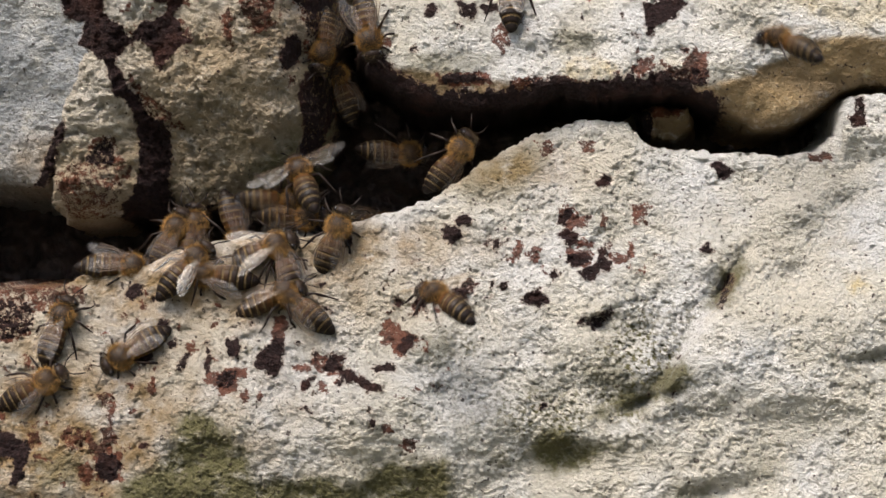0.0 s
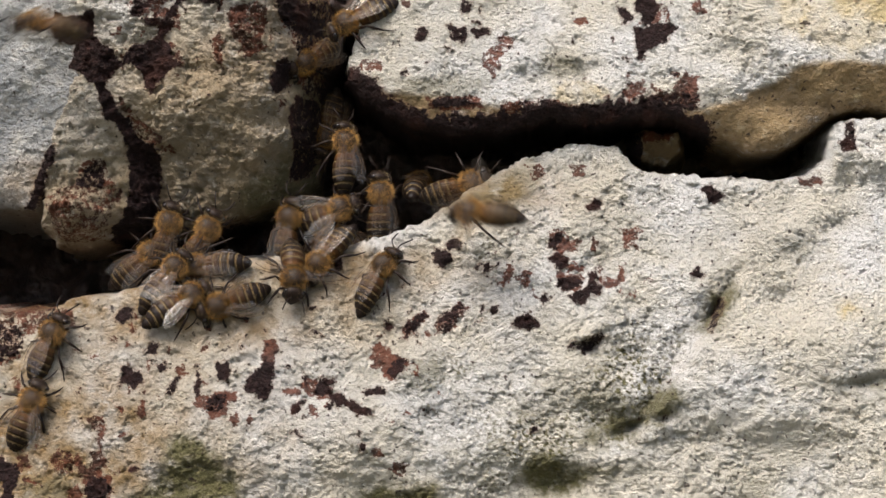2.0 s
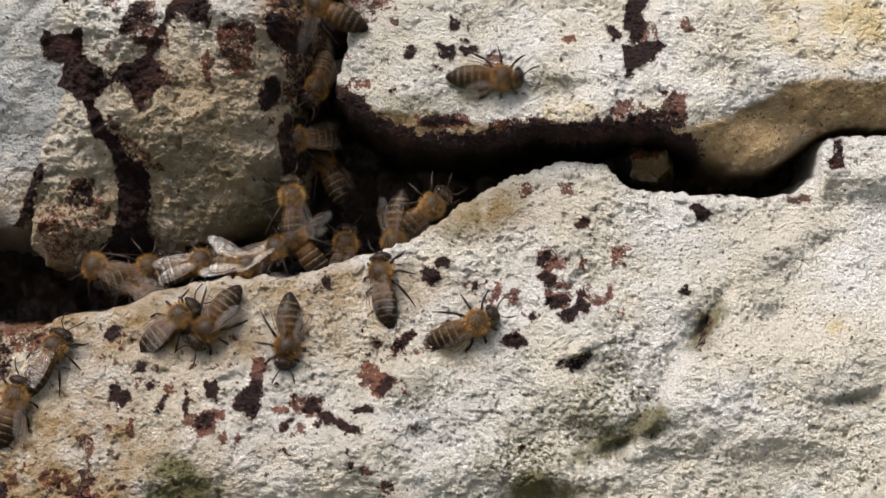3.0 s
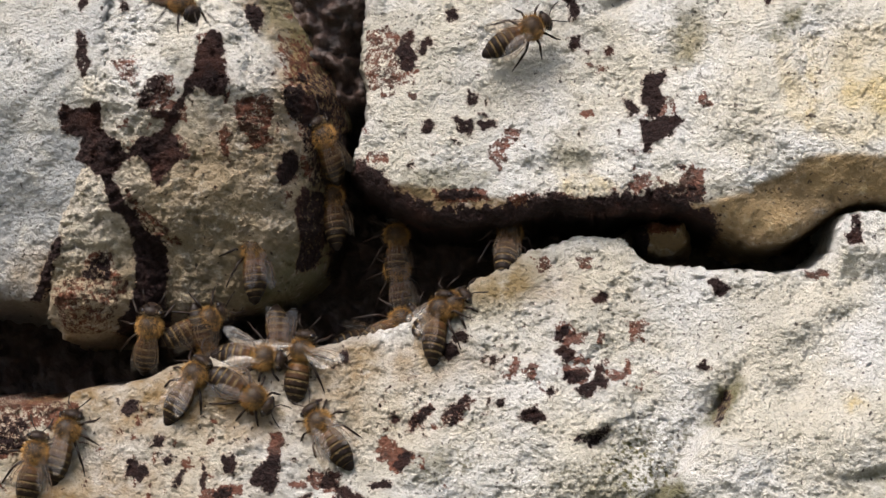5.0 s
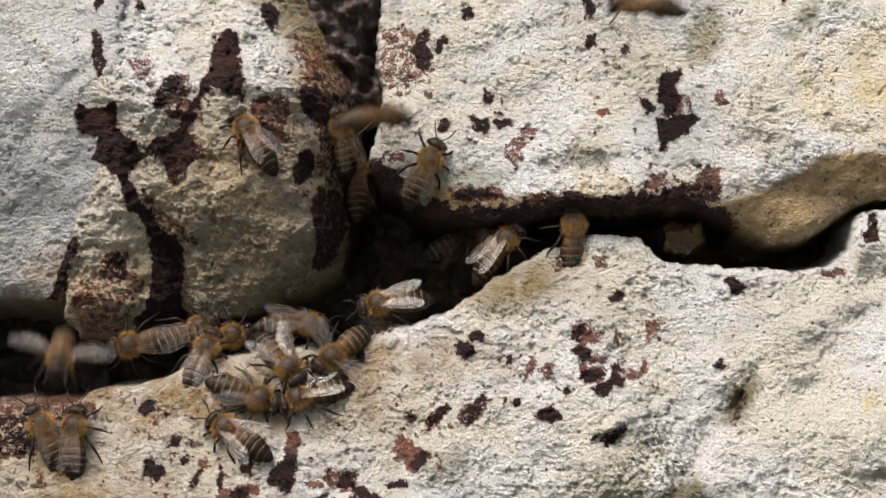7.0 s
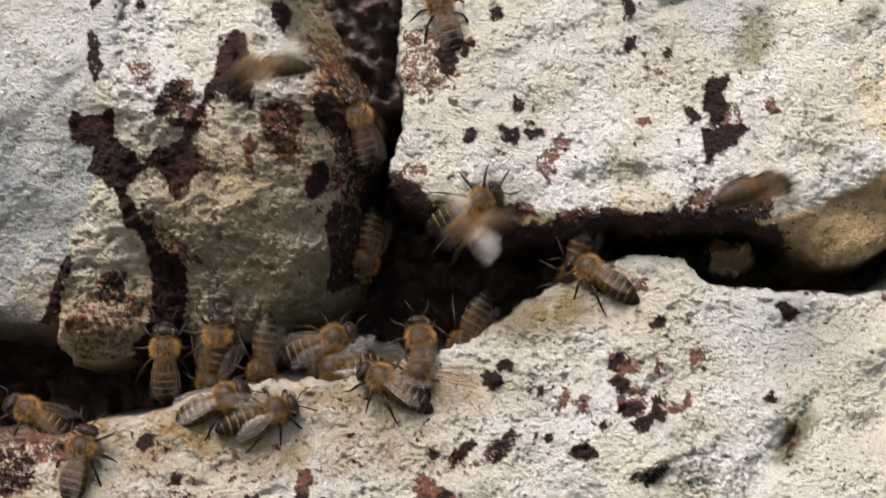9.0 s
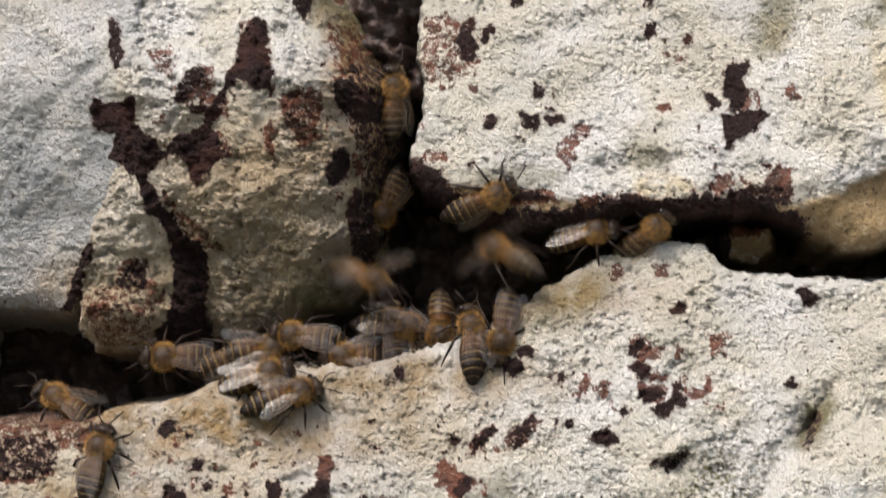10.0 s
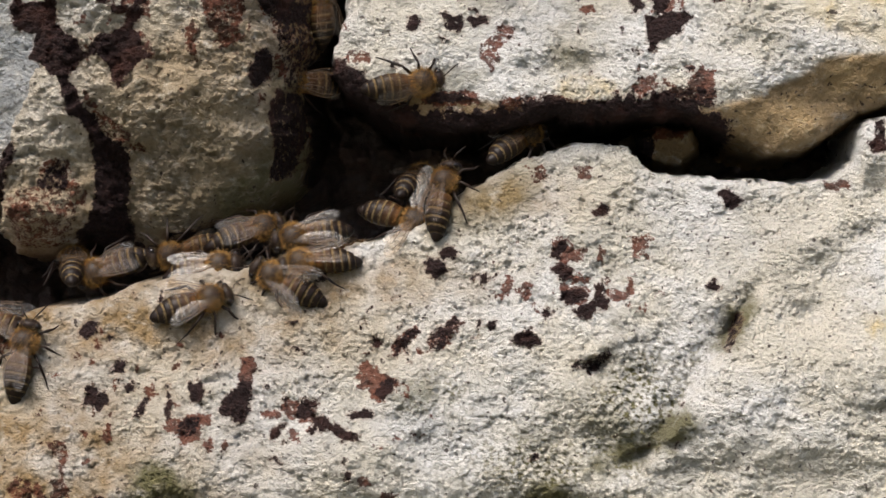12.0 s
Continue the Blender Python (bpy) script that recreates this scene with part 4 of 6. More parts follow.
def wing_part(name, outline, veins, parent, side, at):
    outline = [(x * 0.9, y * 0.78) for x, y in outline]
    veins = [[(x * 0.9, y * 0.78) for x, y in line] for line in veins]
    bm = bmesh.new()
    top = [bm.verts.new((x, y * side, 0.25 * math.sin(x * 0.35) * 0.4)) for x, y in outline]
    mid = bm.verts.new((-4.0, -0.4 * side, 0.12))
    for a, b in zip(top, top[1:] + top[:1]):
        bm.faces.new((a, b, mid))
    wing = part(name, bm, WING, parent, at=at)
    bm = bmesh.new()
    root = [bm.verts.new((0.2, 0.05 * side, 0.15)), bm.verts.new((0.2, -0.05 * side, 0.15))]
    for line in veins:
        before = root
        for (ax, ay), (bx, by) in zip(line, line[1:]):
            n = Vector((by - ay, ax - bx, 0)).normalized() * 0.05
            pair = [bm.verts.new((bx - n.x, (by - n.y) * side, 0.15)), bm.verts.new((bx + n.x, (by + n.y) * side, 0.15))]
            bm.faces.new((before[0], before[1], pair[1], pair[0]))
            before = pair
    part("vein", bm, VEIN, wing, smooth=False)
    return wing


def build_bee():
    bee = new("honeybee")
    head = part("head", loft([(4.0, 0, 2.5, 0.5, 0.5), (4.25, 0, 2.5, 1.35, 1.15), (4.7, 0, 2.4, 1.72, 1.45), (5.2, 0, 2.2, 1.6, 1.45), (5.6, 0, 1.95, 1.2, 1.2), (5.85, 0, 1.6, 0.7, 0.8), (5.9, 0, 1.3, 0.3, 0.4)]), SHELL, bee)
    for s in (1, -1):
        part("eye", loft([(4.35, 1.25 * s, 2.55, 0.15, 0.5), (4.6, 1.42 * s, 2.5, 0.42, 0.95), (4.95, 1.45 * s, 2.35, 0.45, 1.05), (5.25, 1.3 * s, 2.2, 0.35, 0.8), (5.45, 1.15 * s, 2.1, 0.1, 0.3)], 10), EYE, head)
        part("antenna", tube([(5.6, 0.35 * s, 2.5), (6.2, 0.9 * s, 3.1), (6.6, 1.25 * s, 3.2), (7.6, 1.7 * s, 2.7), (8.3, 1.9 * s, 2.3)], [0.10, 0.09, 0.11, 0.12, 0.09]), SHELL, head)
    part("fur", fur(420, (4.7, 0, 2.4), (0.9, 1.55, 1.4), 0.55, 3, (-0.2, 0, 0.2)), PALE, head)
    thorax = part("thorax", loft([(0.35, 0, 2.5, 0.6, 0.6), (0.7, 0, 2.65, 1.35, 1.3), (1.3, 0, 2.75, 1.85, 1.75), (2.2, 0, 2.8, 2.0, 1.9), (3.1, 0, 2.75, 1.8, 1.7), (3.7, 0, 2.6, 1.3, 1.25), (4.05, 0, 2.5, 0.6, 0.6)]), BROWN, bee)
    part("fur", fur(2600, (2.2, 0, 2.75), (1.75, 1.8, 1.7), 0.95, 5, (-0.9, 0, -0.15), -0.5, 0.72), GOLD, thorax)
    rings, band, amber = [(0.5, 0, 2.4, 0.45, 0.45), (0.1, 0, 2.45, 0.9, 0.85)], [0, 0.3], [1, 1]
    width = [1.62, 2.04, 2.14, 2.02, 1.70, 1.12]
    hairs, rnd = bmesh.new(), random.Random(12)
    x = -0.1
    for k, w in enumerate(width):
        span = 1.32 - 0.06 * k
        z = 2.4 - 0.05 * k * k
        after = width[k + 1] if k < 5 else 0.45
        broad = (0.1, 0.26, 0.26, 0.26, 0.26, 0.1)[k]
        for s in (0.0, 0.12, 0.26, 0.40, 0.52, 0.64, 0.80, 0.97):
            r = (w + (after - w) * s ** 1.5) * (0.95 if s == 0 else 1.0)
            rings.append((x - s * span, 0, z - 0.06 * s, r, r * 0.89))
            band.append(1.0 if s <= broad - 0.1 else 0.5 if s <= broad else 0.0)
            amber.append((1.0, 0.55, 0.15, 0.0, 0.0, 0.0)[k] * (1 - 0.8 * s))
            for _ in range(int(16 * w) if 0 < s <= broad else 0):
                a = rnd.uniform(-0.5, 3.64)
                root = Vector((x - s * span, r * math.cos(a), z + r * 0.89 * math.sin(a)))
                way = Vector((-1.0, 0.35 * math.cos(a) + rnd.gauss(0, 0.15), 0.35 * math.sin(a) + rnd.gauss(0, 0.15))) * rnd.uniform(0.15, 0.36)
                across = Vector((0.1, -math.sin(a), math.cos(a))) * 0.02
                hairs.faces.new([hairs.verts.new(q) for q in (root - across, root + across, root + way)])
        x -= span
    rings.append((x - 0.15, 0, 1.05, 0.12, 0.12))
    band.append(0)
    amber.append(0)
    abdomen = part("abdomen", loft(rings, 16), BELLY, bee)
    for key, values in (("band", band), ("amber", amber)):
        abdomen.data.attributes.new(key, "FLOAT", "POINT").data.foreach_set("value", [f for f in values for _ in range(16)])
    part("fur", fur(240, (-0.4, 0, 2.4), (0.9, 1.6, 1.5), 0.45, 7, (-0.9, 0, 0)), GOLD, abdomen)
    part("fur", hairs, PALE, abdomen)
    fore = [(0.2, 0.15), (-1.5, 0.55), (-4.5, 0.95), (-7.2, 1.05), (-8.7, 0.7), (-9.3, 0.05), (-9.0, -0.8), (-8.0, -1.5), (-6.3, -1.9), (-4.3, -1.75), (-2.3, -1.05), (-0.6, -0.35)]
    hind = [(0.1, 0.1), (-2.0, 0.3), (-4.5, 0.45), (-6.1, 0.2), (-6.6, -0.3), (-6.0, -1.1), (-4.4, -1.6), (-2.4, -1.3), (-0.7, -0.5)]
    fore_veins = [[(0.1, 0.12), (-4.5, 0.9), (-7.0, 1.0)], [(0, 0), (-3.0, 0.1), (-5.4, 0.45), (-7.4, 0.0)], [(-0.3, -0.2), (-3.2, -1.0), (-5.6, -0.9)], [(0, -0.1), (-3.0, 0.0), (-3.4, -0.9), (-5.5, -0.9), (-5.4, 0.4)]]
    hind_veins = [[(0, 0.05), (-4.4, 0.3)], [(0, -0.05), (-2.5, -0.5), (-4.6, -0.7)]]
    for s in (1, -1):
        wing_part("forewing", fore, fore_veins, bee, s, (2.7, 0.85 * s, 4.2))
        wing_part("hindwing", hind, hind_veins, bee, s, (1.9, 0.95 * s, 4.0))
    for s in (1, -1):
        for root, knee, ankle, toe in (((3.3, 0.9, 1.5), (4.2, 2.4, 2.3), (5.2, 3.2, 0.6), (6.0, 3.6, 0.05)),
                                       ((2.2, 1.1, 1.3), (2.0, 3.1, 2.5), (1.7, 4.3, 0.7), (1.5, 5.1, 0.05)),
                                       ((1.2, 1.0, 1.4), (-0.6, 3.0, 2.6), (-2.6, 3.9, 0.8), (-4.0, 4.5, 0.05))):
            pts = [(x, y * s, z) for x, y, z in (root, [(a + b) / 2 for a, b in zip(root, knee)], knee, [a * 0.6 + b * 0.4 for a, b in zip(knee, ankle)], ankle, [(a + b) / 2 for a, b in zip(ankle, toe)], toe)]
            part("leg", tube(pts, [0.22, 0.28, 0.18, 0.25, 0.16, 0.12, 0.07]), SHELL, bee)
    return bee


def wing_turn(side, hind, spread, lift, flap=0.0):
    """A wing's turn about its root: spread outwards, lift of its tip, flap about the body's length."""
    return pose(0, 0, 0, flap * side, 0, -(spread - (8 if hind else 0)) * side) @ pose(0, 0, 0, 0, lift - (1.5 if hind else 0), 0)


def set_wings(bee, spread, lift, flap=0.0):
    for child in bee.children:
        if "wing" in child.name:
            side = 1 if child.location.y > 0 else -1
            child.rotation_mode = "QUATERNION"
            child.rotation_quaternion = wing_turn(side, "hind" in child.name, spread, lift, flap).to_quaternion()


BEE = build_bee()


def bee_on_its_way(spread, lift, label, rows):
    """A copy of the bee, its wings held so, keyed along rows of seconds, place and turns."""
    bee = copy_thing(BEE, pose(*rows[0][1:]))
    tagged(bee, label, "bee", "bees at the crevice")
    set_wings(bee, spread, lift)
    walk(bee, [(t, pose(*rest)) for t, *rest in rows])
    return bee


def beat(bee, start, end, spread=80, lift=6):
    """Wings that beat from start to end."""
    for wing in bee.children:
        if "wing" in wing.name:
            side, hind = (1 if wing.location.y > 0 else -1), "hind" in wing.name
            at = Matrix.Translation(wing.location)
            rows = [(0, at @ wing_turn(side, hind, spread, lift))]
            rows += [(k / FPS, at @ wing_turn(side, hind, spread, lift, 38 if k % 2 else -30)) for k in range(max(1, round(start * FPS)), round(end * FPS))]
            walk(wing, rows + [(12, at @ wing_turn(side, hind, spread, lift))])


def motions():
    bee = bee_on_its_way(4.5, 0, "worker honeybee with striped abdomen standing on the lower stone", [
        (0, -0.0718, -0.0038, 1.2705, 40, -65, 37), (0.5, -0.0717, -0.0038, 1.2709, 61, -64, 16), (1, -0.0720, -0.0039, 1.2711, 66, -68, 15),
        (1.5, -0.0719, -0.0040, 1.2714, 74, -70, 0), (2, -0.0713, -0.0037, 1.2717, 54, -64, 11), (2.5, -0.0710, -0.0036, 1.2717, 57, -64, 12),
        (3, -0.0699, -0.0033, 1.2722, 47, -55, 27), (3.5, -0.0695, -0.0034, 1.2729, 57, -58, 12), (5.5, -0.0699, -0.0041, 1.2705, 37, -77, 38),
        (6, -0.0703, -0.0039, 1.2715, 76, -85, 0), (6.5, -0.0705, -0.0040, 1.2712, -12, -80, 89), (7, -0.0708, -0.0036, 1.2717, -0, -80, 75),
        (9, -0.0691, -0.0028, 1.2741, 53, -74, 25), (9.5, -0.0698, -0.0029, 1.2738, 33, -69, 42), (10, -0.0697, -0.0036, 1.2719, 44, -72, 34),
        (10.5, -0.0700, -0.0037, 1.2716, 55, -74, 25), (11, -0.0697, -0.0037, 1.2716, 52, -77, 26), (11.5, -0.0691, -0.0035, 1.2725, 31, -73, 42),
        (12, -0.0690, -0.0033, 1.2728, 29, -72, 49),
    ])
    bee = bee_on_its_way(18.75, 0, "worker honeybee with striped abdomen standing on the lower stone", [
        (0, -0.0756, -0.0076, 1.2610, 84, -29, 5), (0.5, -0.0727, -0.0077, 1.2604, 84, -39, 5), (1, -0.0717, -0.0074, 1.2615, 87, -4, -12),
        (1.5, -0.0732, -0.0072, 1.2619, 84, -16, -3), (2, -0.0752, -0.0077, 1.2606, 77, -68, 17), (2.5, -0.0758, -0.0072, 1.2620, 72, -72, 30),
        (3, -0.0765, -0.0063, 1.2641, 61, -70, 38), (3.5, -0.0768, -0.0066, 1.2635, 70, -54, 27), (5.5, -0.0758, -0.0047, 1.2691, 52, -82, 52),
        (6, -0.0761, -0.0040, 1.2704, 58, -76, 52), (6.5, -0.0765, -0.0040, 1.2716, -47, -72, 150), (7, -0.0773, -0.0040, 1.2722, 117, -116, -2),
        (9, -0.0799, 0.0115, 1.2791, -39, -30, -177), (9.5, -0.0794, 0.0115, 1.2798, -44, -32, -173), (10, -0.0787, 0.0117, 1.2792, -40, -29, 174),
        (10.5, -0.0804, 0.0117, 1.2788, -47, -28, 180), (11, -0.0797, 0.0115, 1.2792, -43, -23, -173), (11.5, -0.0769, 0.0004, 1.2784, -38, -25, -172),
        (12, -0.0750, -0.0016, 1.2774, -46, -19, 180),
    ])
    bee = bee_on_its_way(6.3, 0, "worker honeybee with folded wings and golden thorax on the crevice edge", [
        (0, -0.0589, -0.0045, 1.2668, 110, 147, 8), (0.25, -0.0593, -0.0039, 1.2699, 102, -160, -2), (0.5, -0.0597, -0.0032, 1.2729, 106, -106, -14),
        (1, -0.0593, -0.0014, 1.2769, 33, -81, 52), (1.5, -0.0574, -0.0009, 1.2790, 58, -60, 30), (2, -0.0521, 0.0006, 1.2833, 63, -50, 26),
        (2.5, -0.0501, -0.0017, 1.2768, 79, -36, -5), (3, -0.0486, -0.0009, 1.2785, 73, -40, 1), (3.5, -0.0488, -0.0010, 1.2795, 74, -40, 2),
        (5.5, -0.0490, 0.0000, 1.2820, 49, -61, 34), (6, -0.0496, 0.0020, 1.2849, 54, -59, 37), (6.5, -0.0511, 0.0119, 1.2861, 51, -71, 30),
        (7, -0.0501, 0.0032, 1.2851, 47, -62, 41), (9, -0.0478, 0.0002, 1.2829, 65, -23, -4), (9.5, -0.0469, 0.0009, 1.2838, 61, -15, -6),
        (10, -0.0445, 0.0015, 1.2845, 57, -14, -4), (10.5, -0.0435, 0.0025, 1.2860, 68, -8, -5), (11, -0.0419, 0.0116, 1.2871, 61, -8, -3),
        (11.5, -0.0385, 0.0039, 1.2869, 65, -5, -8), (12, -0.0408, 0.0075, 1.2862, 62, -9, -6),
    ])
    bee = bee_on_its_way(9.9, 2, "worker honeybee with folded wings and golden thorax on the crevice edge", [
        (0, -0.0628, 0.0020, 1.2808, 58, 5, 10), (0.5, -0.0628, 0.0119, 1.2838, 63, -36, 21), (1, -0.0593, 0.0118, 1.2881, 87, -30, 9),
        (1.5, -0.0619, 0.0118, 1.2879, 91, -31, 8), (2, -0.0579, 0.0117, 1.2870, 90, -40, 1), (2.5, -0.0461, 0.0116, 1.2915, 96, -29, -4),
        (2.75, -0.0513, 0.0117, 1.2882, 61, -84, 36), (3, -0.0564, 0.0117, 1.2848, 107, -142, -6), (3.5, -0.0349, 0.0010, 1.2819, -76, -3, -170),
        (4.5, -0.0350, 0.0062, 1.2856, -61, 53, -137), (5.5, -0.0351, 0.0114, 1.2894, 44, 53, -18), (6, -0.0318, 0.0116, 1.2888, 60, 11, 3),
        (6.5, -0.0403, 0.0117, 1.2905, 74, -10, 3), (7, -0.0349, 0.0118, 1.2907, 60, 1, 16), (9, -0.0320, 0.0117, 1.2931, 84, -20, 3),
        (9.5, -0.0362, 0.0117, 1.2925, 67, -10, 4), (10, -0.0232, 0.0115, 1.2929, 63, 7, -4), (10.25, -0.0240, 0.0118, 1.2921, 55, -34, 17),
        (10.5, -0.0248, 0.0120, 1.2912, 5, -63, 77), (11, -0.0250, 0.0115, 1.2927, 70, -23, -8), (11.17, -0.0239, 0.0115, 1.2934, 60, -75, 13),
        (11.33, -0.0227, 0.0116, 1.2941, 91, -128, -9), (11.5, -0.0216, 0.0116, 1.2948, -87, -0, -178), (12, -0.0249, 0.0116, 1.2920, -73, 10, -179),
    ])
    bee = bee_on_its_way(6.3, 0, "worker honeybee with folded wings and golden thorax on the crevice edge", [
        (0, -0.0543, 0.0116, 1.2865, 72, -63, 15), (0.5, -0.0557, 0.0116, 1.2874, 74, -74, 19), (1, -0.0547, 0.0117, 1.2880, 61, -66, 44),
        (1.5, -0.0556, 0.0114, 1.2905, 124, -68, -12), (2, -0.0543, 0.0115, 1.2920, 106, -75, 2), (2.25, -0.0553, 0.0118, 1.2906, 12, -52, 90),
        (2.5, -0.0564, 0.0120, 1.2892, -3, -12, 99), (2.75, -0.0592, 0.0117, 1.2888, -42, -31, 138), (3, -0.0621, 0.0114, 1.2884, 95, -160, 1),
        (3.5, -0.0594, 0.0112, 1.2895, 84, -161, 13), (4.5, -0.0583, 0.0112, 1.2902, 58, -115, 38), (5.5, -0.0573, 0.0112, 1.2909, 119, -57, -24),
        (6, -0.0588, 0.0116, 1.2892, 91, -60, 13), (6.12, -0.0591, 0.0115, 1.2889, -50, -84, 154), (6.25, -0.0594, 0.0115, 1.2886, 101, -130, 2),
        (6.38, -0.0597, 0.0115, 1.2883, -81, -15, -176), (6.5, -0.0601, 0.0114, 1.2881, 97, 160, 4), (7, -0.0622, 0.0113, 1.2888, 90, 170, 9),
        (8, -0.0602, 0.0113, 1.2899, 83, -141, 17), (9, -0.0582, 0.0112, 1.2910, 5, -102, 95), (9.25, -0.0582, 0.0121, 1.2902, -1, -57, 98),
        (9.5, -0.0581, 0.0130, 1.2894, -2, -12, 96), (9.75, -0.0588, 0.0121, 1.2890, -46, -24, 146), (10, -0.0596, 0.0113, 1.2886, -84, 0, -170),
        (10.5, -0.0636, 0.0114, 1.2824, -66, -1, -175), (11, -0.0628, 0.0112, 1.2860, -77, 13, -164), (11.25, -0.0631, 0.0118, 1.2860, -49, -16, 161),
        (11.5, -0.0635, 0.0124, 1.2859, -7, -18, 114), (12, -0.0640, 0.0130, 1.2854, -2, -12, 96),
    ])
    bee = bee_on_its_way(19.5, 2, "worker honeybee with folded wings and golden thorax on the crevice edge", [
        (0, -0.0500, -0.0010, 1.2808, 54, -42, 28), (0.5, -0.0509, -0.0008, 1.2821, 61, -41, 19), (1, -0.0496, -0.0008, 1.2810, 55, -31, 25),
        (1.5, -0.0482, -0.0002, 1.2817, 49, -32, 32), (2, -0.0496, -0.0012, 1.2787, 59, -28, 22), (2.5, -0.0465, 0.0028, 1.2856, 70, 3, 10),
        (2.75, -0.0441, 0.0012, 1.2826, 60, 62, -15), (3, -0.0417, -0.0004, 1.2796, 106, 128, 19), (3.5, -0.0425, -0.0006, 1.2790, -50, 69, -141),
        (4.5, -0.0410, -0.0004, 1.2796, 63, 59, -17), (5.5, -0.0395, -0.0002, 1.2801, 72, 16, 5), (6, -0.0403, -0.0003, 1.2800, 66, 16, 5),
        (6.5, -0.0407, -0.0001, 1.2800, 67, 26, 5), (7, -0.0422, -0.0003, 1.2792, 71, 21, 5), (9, -0.0410, 0.0000, 1.2812, 68, -16, 17),
        (9.5, -0.0396, 0.0004, 1.2822, 64, -6, 14), (10, -0.0403, 0.0000, 1.2816, 60, -14, 16), (10.5, -0.0396, 0.0003, 1.2821, 63, -10, 17),
        (11, -0.0425, 0.0000, 1.2813, 71, -12, 18), (11.5, -0.0404, -0.0001, 1.2795, 74, 17, 9), (12, -0.0423, -0.0001, 1.2808, 60, -14, 17),
    ])
    bee = bee_on_its_way(18, 0, "worker honeybee with folded wings and golden thorax on the crevice edge", [
        (0, -0.0448, -0.0002, 1.2801, -82, -7, 174), (0.5, -0.0437, -0.0002, 1.2793, -86, 2, 173), (1, -0.0440, -0.0003, 1.2789, -85, 1, 179),
        (1.5, -0.0420, -0.0002, 1.2797, -81, -1, -176), (2, -0.0411, -0.0002, 1.2799, 90, 161, 8), (2.5, -0.0421, -0.0004, 1.2791, 95, 149, 21),
        (3, -0.0293, 0.0002, 1.2770, -39, 79, -113), (3.5, -0.0336, -0.0027, 1.2699, 98, 127, 17), (4.17, -0.0297, -0.0020, 1.2712, 94, 173, 1),
        (4.83, -0.0258, -0.0014, 1.2725, 104, -142, -15), (5.5, -0.0219, -0.0007, 1.2739, -12, -69, 96), (6, -0.0225, 0.0004, 1.2787, -35, -70, 113),
        (6.25, -0.0218, -0.0006, 1.2754, 98, -141, -13), (6.5, -0.0212, -0.0015, 1.2721, -88, -0, -178), (7, -0.0431, -0.0030, 1.2721, -66, -30, 161),
        (8, -0.0466, 0.0044, 1.2808, 91, 158, -7), (9, -0.0500, 0.0117, 1.2895, 48, 107, -34), (9.25, -0.0499, 0.0117, 1.2891, 92, 51, 15),
        (9.5, -0.0498, 0.0117, 1.2888, 80, -0, 10), (10, -0.0463, 0.0118, 1.2892, 73, -9, 12), (10.5, -0.0451, 0.0117, 1.2907, 83, -5, 7),
        (11, -0.0433, 0.0116, 1.2912, 96, -1, 4), (11.17, -0.0446, 0.0116, 1.2906, 105, 51, 19), (11.33, -0.0460, 0.0116, 1.2900, 47, 111, -36),
        (11.5, -0.0473, 0.0116, 1.2894, 74, 160, -5), (12, -0.0457, 0.0114, 1.2909, 68, 169, 6),
    ])
    bee = bee_on_its_way(5.4, 0, "worker honeybee with folded wings and golden thorax on the crevice edge", [
        (0, -0.0439, 0.0113, 1.2881, 27, 75, -34), (0.5, -0.0478, 0.0117, 1.2896, 24, 107, -50), (1, -0.0472, 0.0117, 1.2887, -13, 104, -99),
        (1.25, -0.0467, 0.0115, 1.2893, 70, 135, -9), (1.5, -0.0463, 0.0114, 1.2899, 76, -180, 4), (2, -0.0443, 0.0032, 1.2861, -87, 5, 165),
        (2.5, -0.0409, 0.0112, 1.2905, 80, 160, 13), (2.67, -0.0431, 0.0114, 1.2897, 110, 103, 46), (2.83, -0.0453, 0.0115, 1.2890, 63, 40, 1),
        (3, -0.0474, 0.0116, 1.2883, 66, -19, 9), (3.5, -0.0408, 0.0117, 1.2900, 69, 32, 17), (4.5, -0.0456, 0.0117, 1.2892, 83, 60, 25),
        (5.5, -0.0504, 0.0117, 1.2884, -15, 101, -79), (6, -0.0506, 0.0117, 1.2883, 27, 106, -59), (6.17, -0.0513, 0.0117, 1.2897, 79, 156, -10),
        (6.33, -0.0519, 0.0116, 1.2911, 89, -148, -7), (6.5, -0.0526, 0.0116, 1.2925, -16, -84, 106), (6.75, -0.0534, 0.0117, 1.2912, 69, -55, 24),
        (7, -0.0542, 0.0118, 1.2899, 76, -21, 20), (7.5, -0.0513, 0.0117, 1.2902, 79, 9, 19), (8, -0.0484, 0.0116, 1.2905, 82, 39, 20),
        (9, -0.0426, 0.0115, 1.2912, 54, 100, -11), (9.25, -0.0436, 0.0115, 1.2919, 68, 140, -1), (9.5, -0.0447, 0.0115, 1.2925, 72, -180, -2),
        (10, -0.0379, 0.0115, 1.2918, -81, -7, 176), (10.5, -0.0396, 0.0112, 1.2892, -81, 16, -165), (10.67, -0.0377, 0.0131, 1.2906, -67, -13, 171),
        (10.83, -0.0359, 0.0149, 1.2920, -38, -31, 136), (11, -0.0340, 0.0168, 1.2934, -1, -28, 93), (11.25, -0.0335, 0.0143, 1.2934, 42, -24, 50),
        (11.5, -0.0329, 0.0118, 1.2934, 71, 2, 21), (12, -0.0349, 0.0118, 1.2921, 59, -15, 24),
    ])
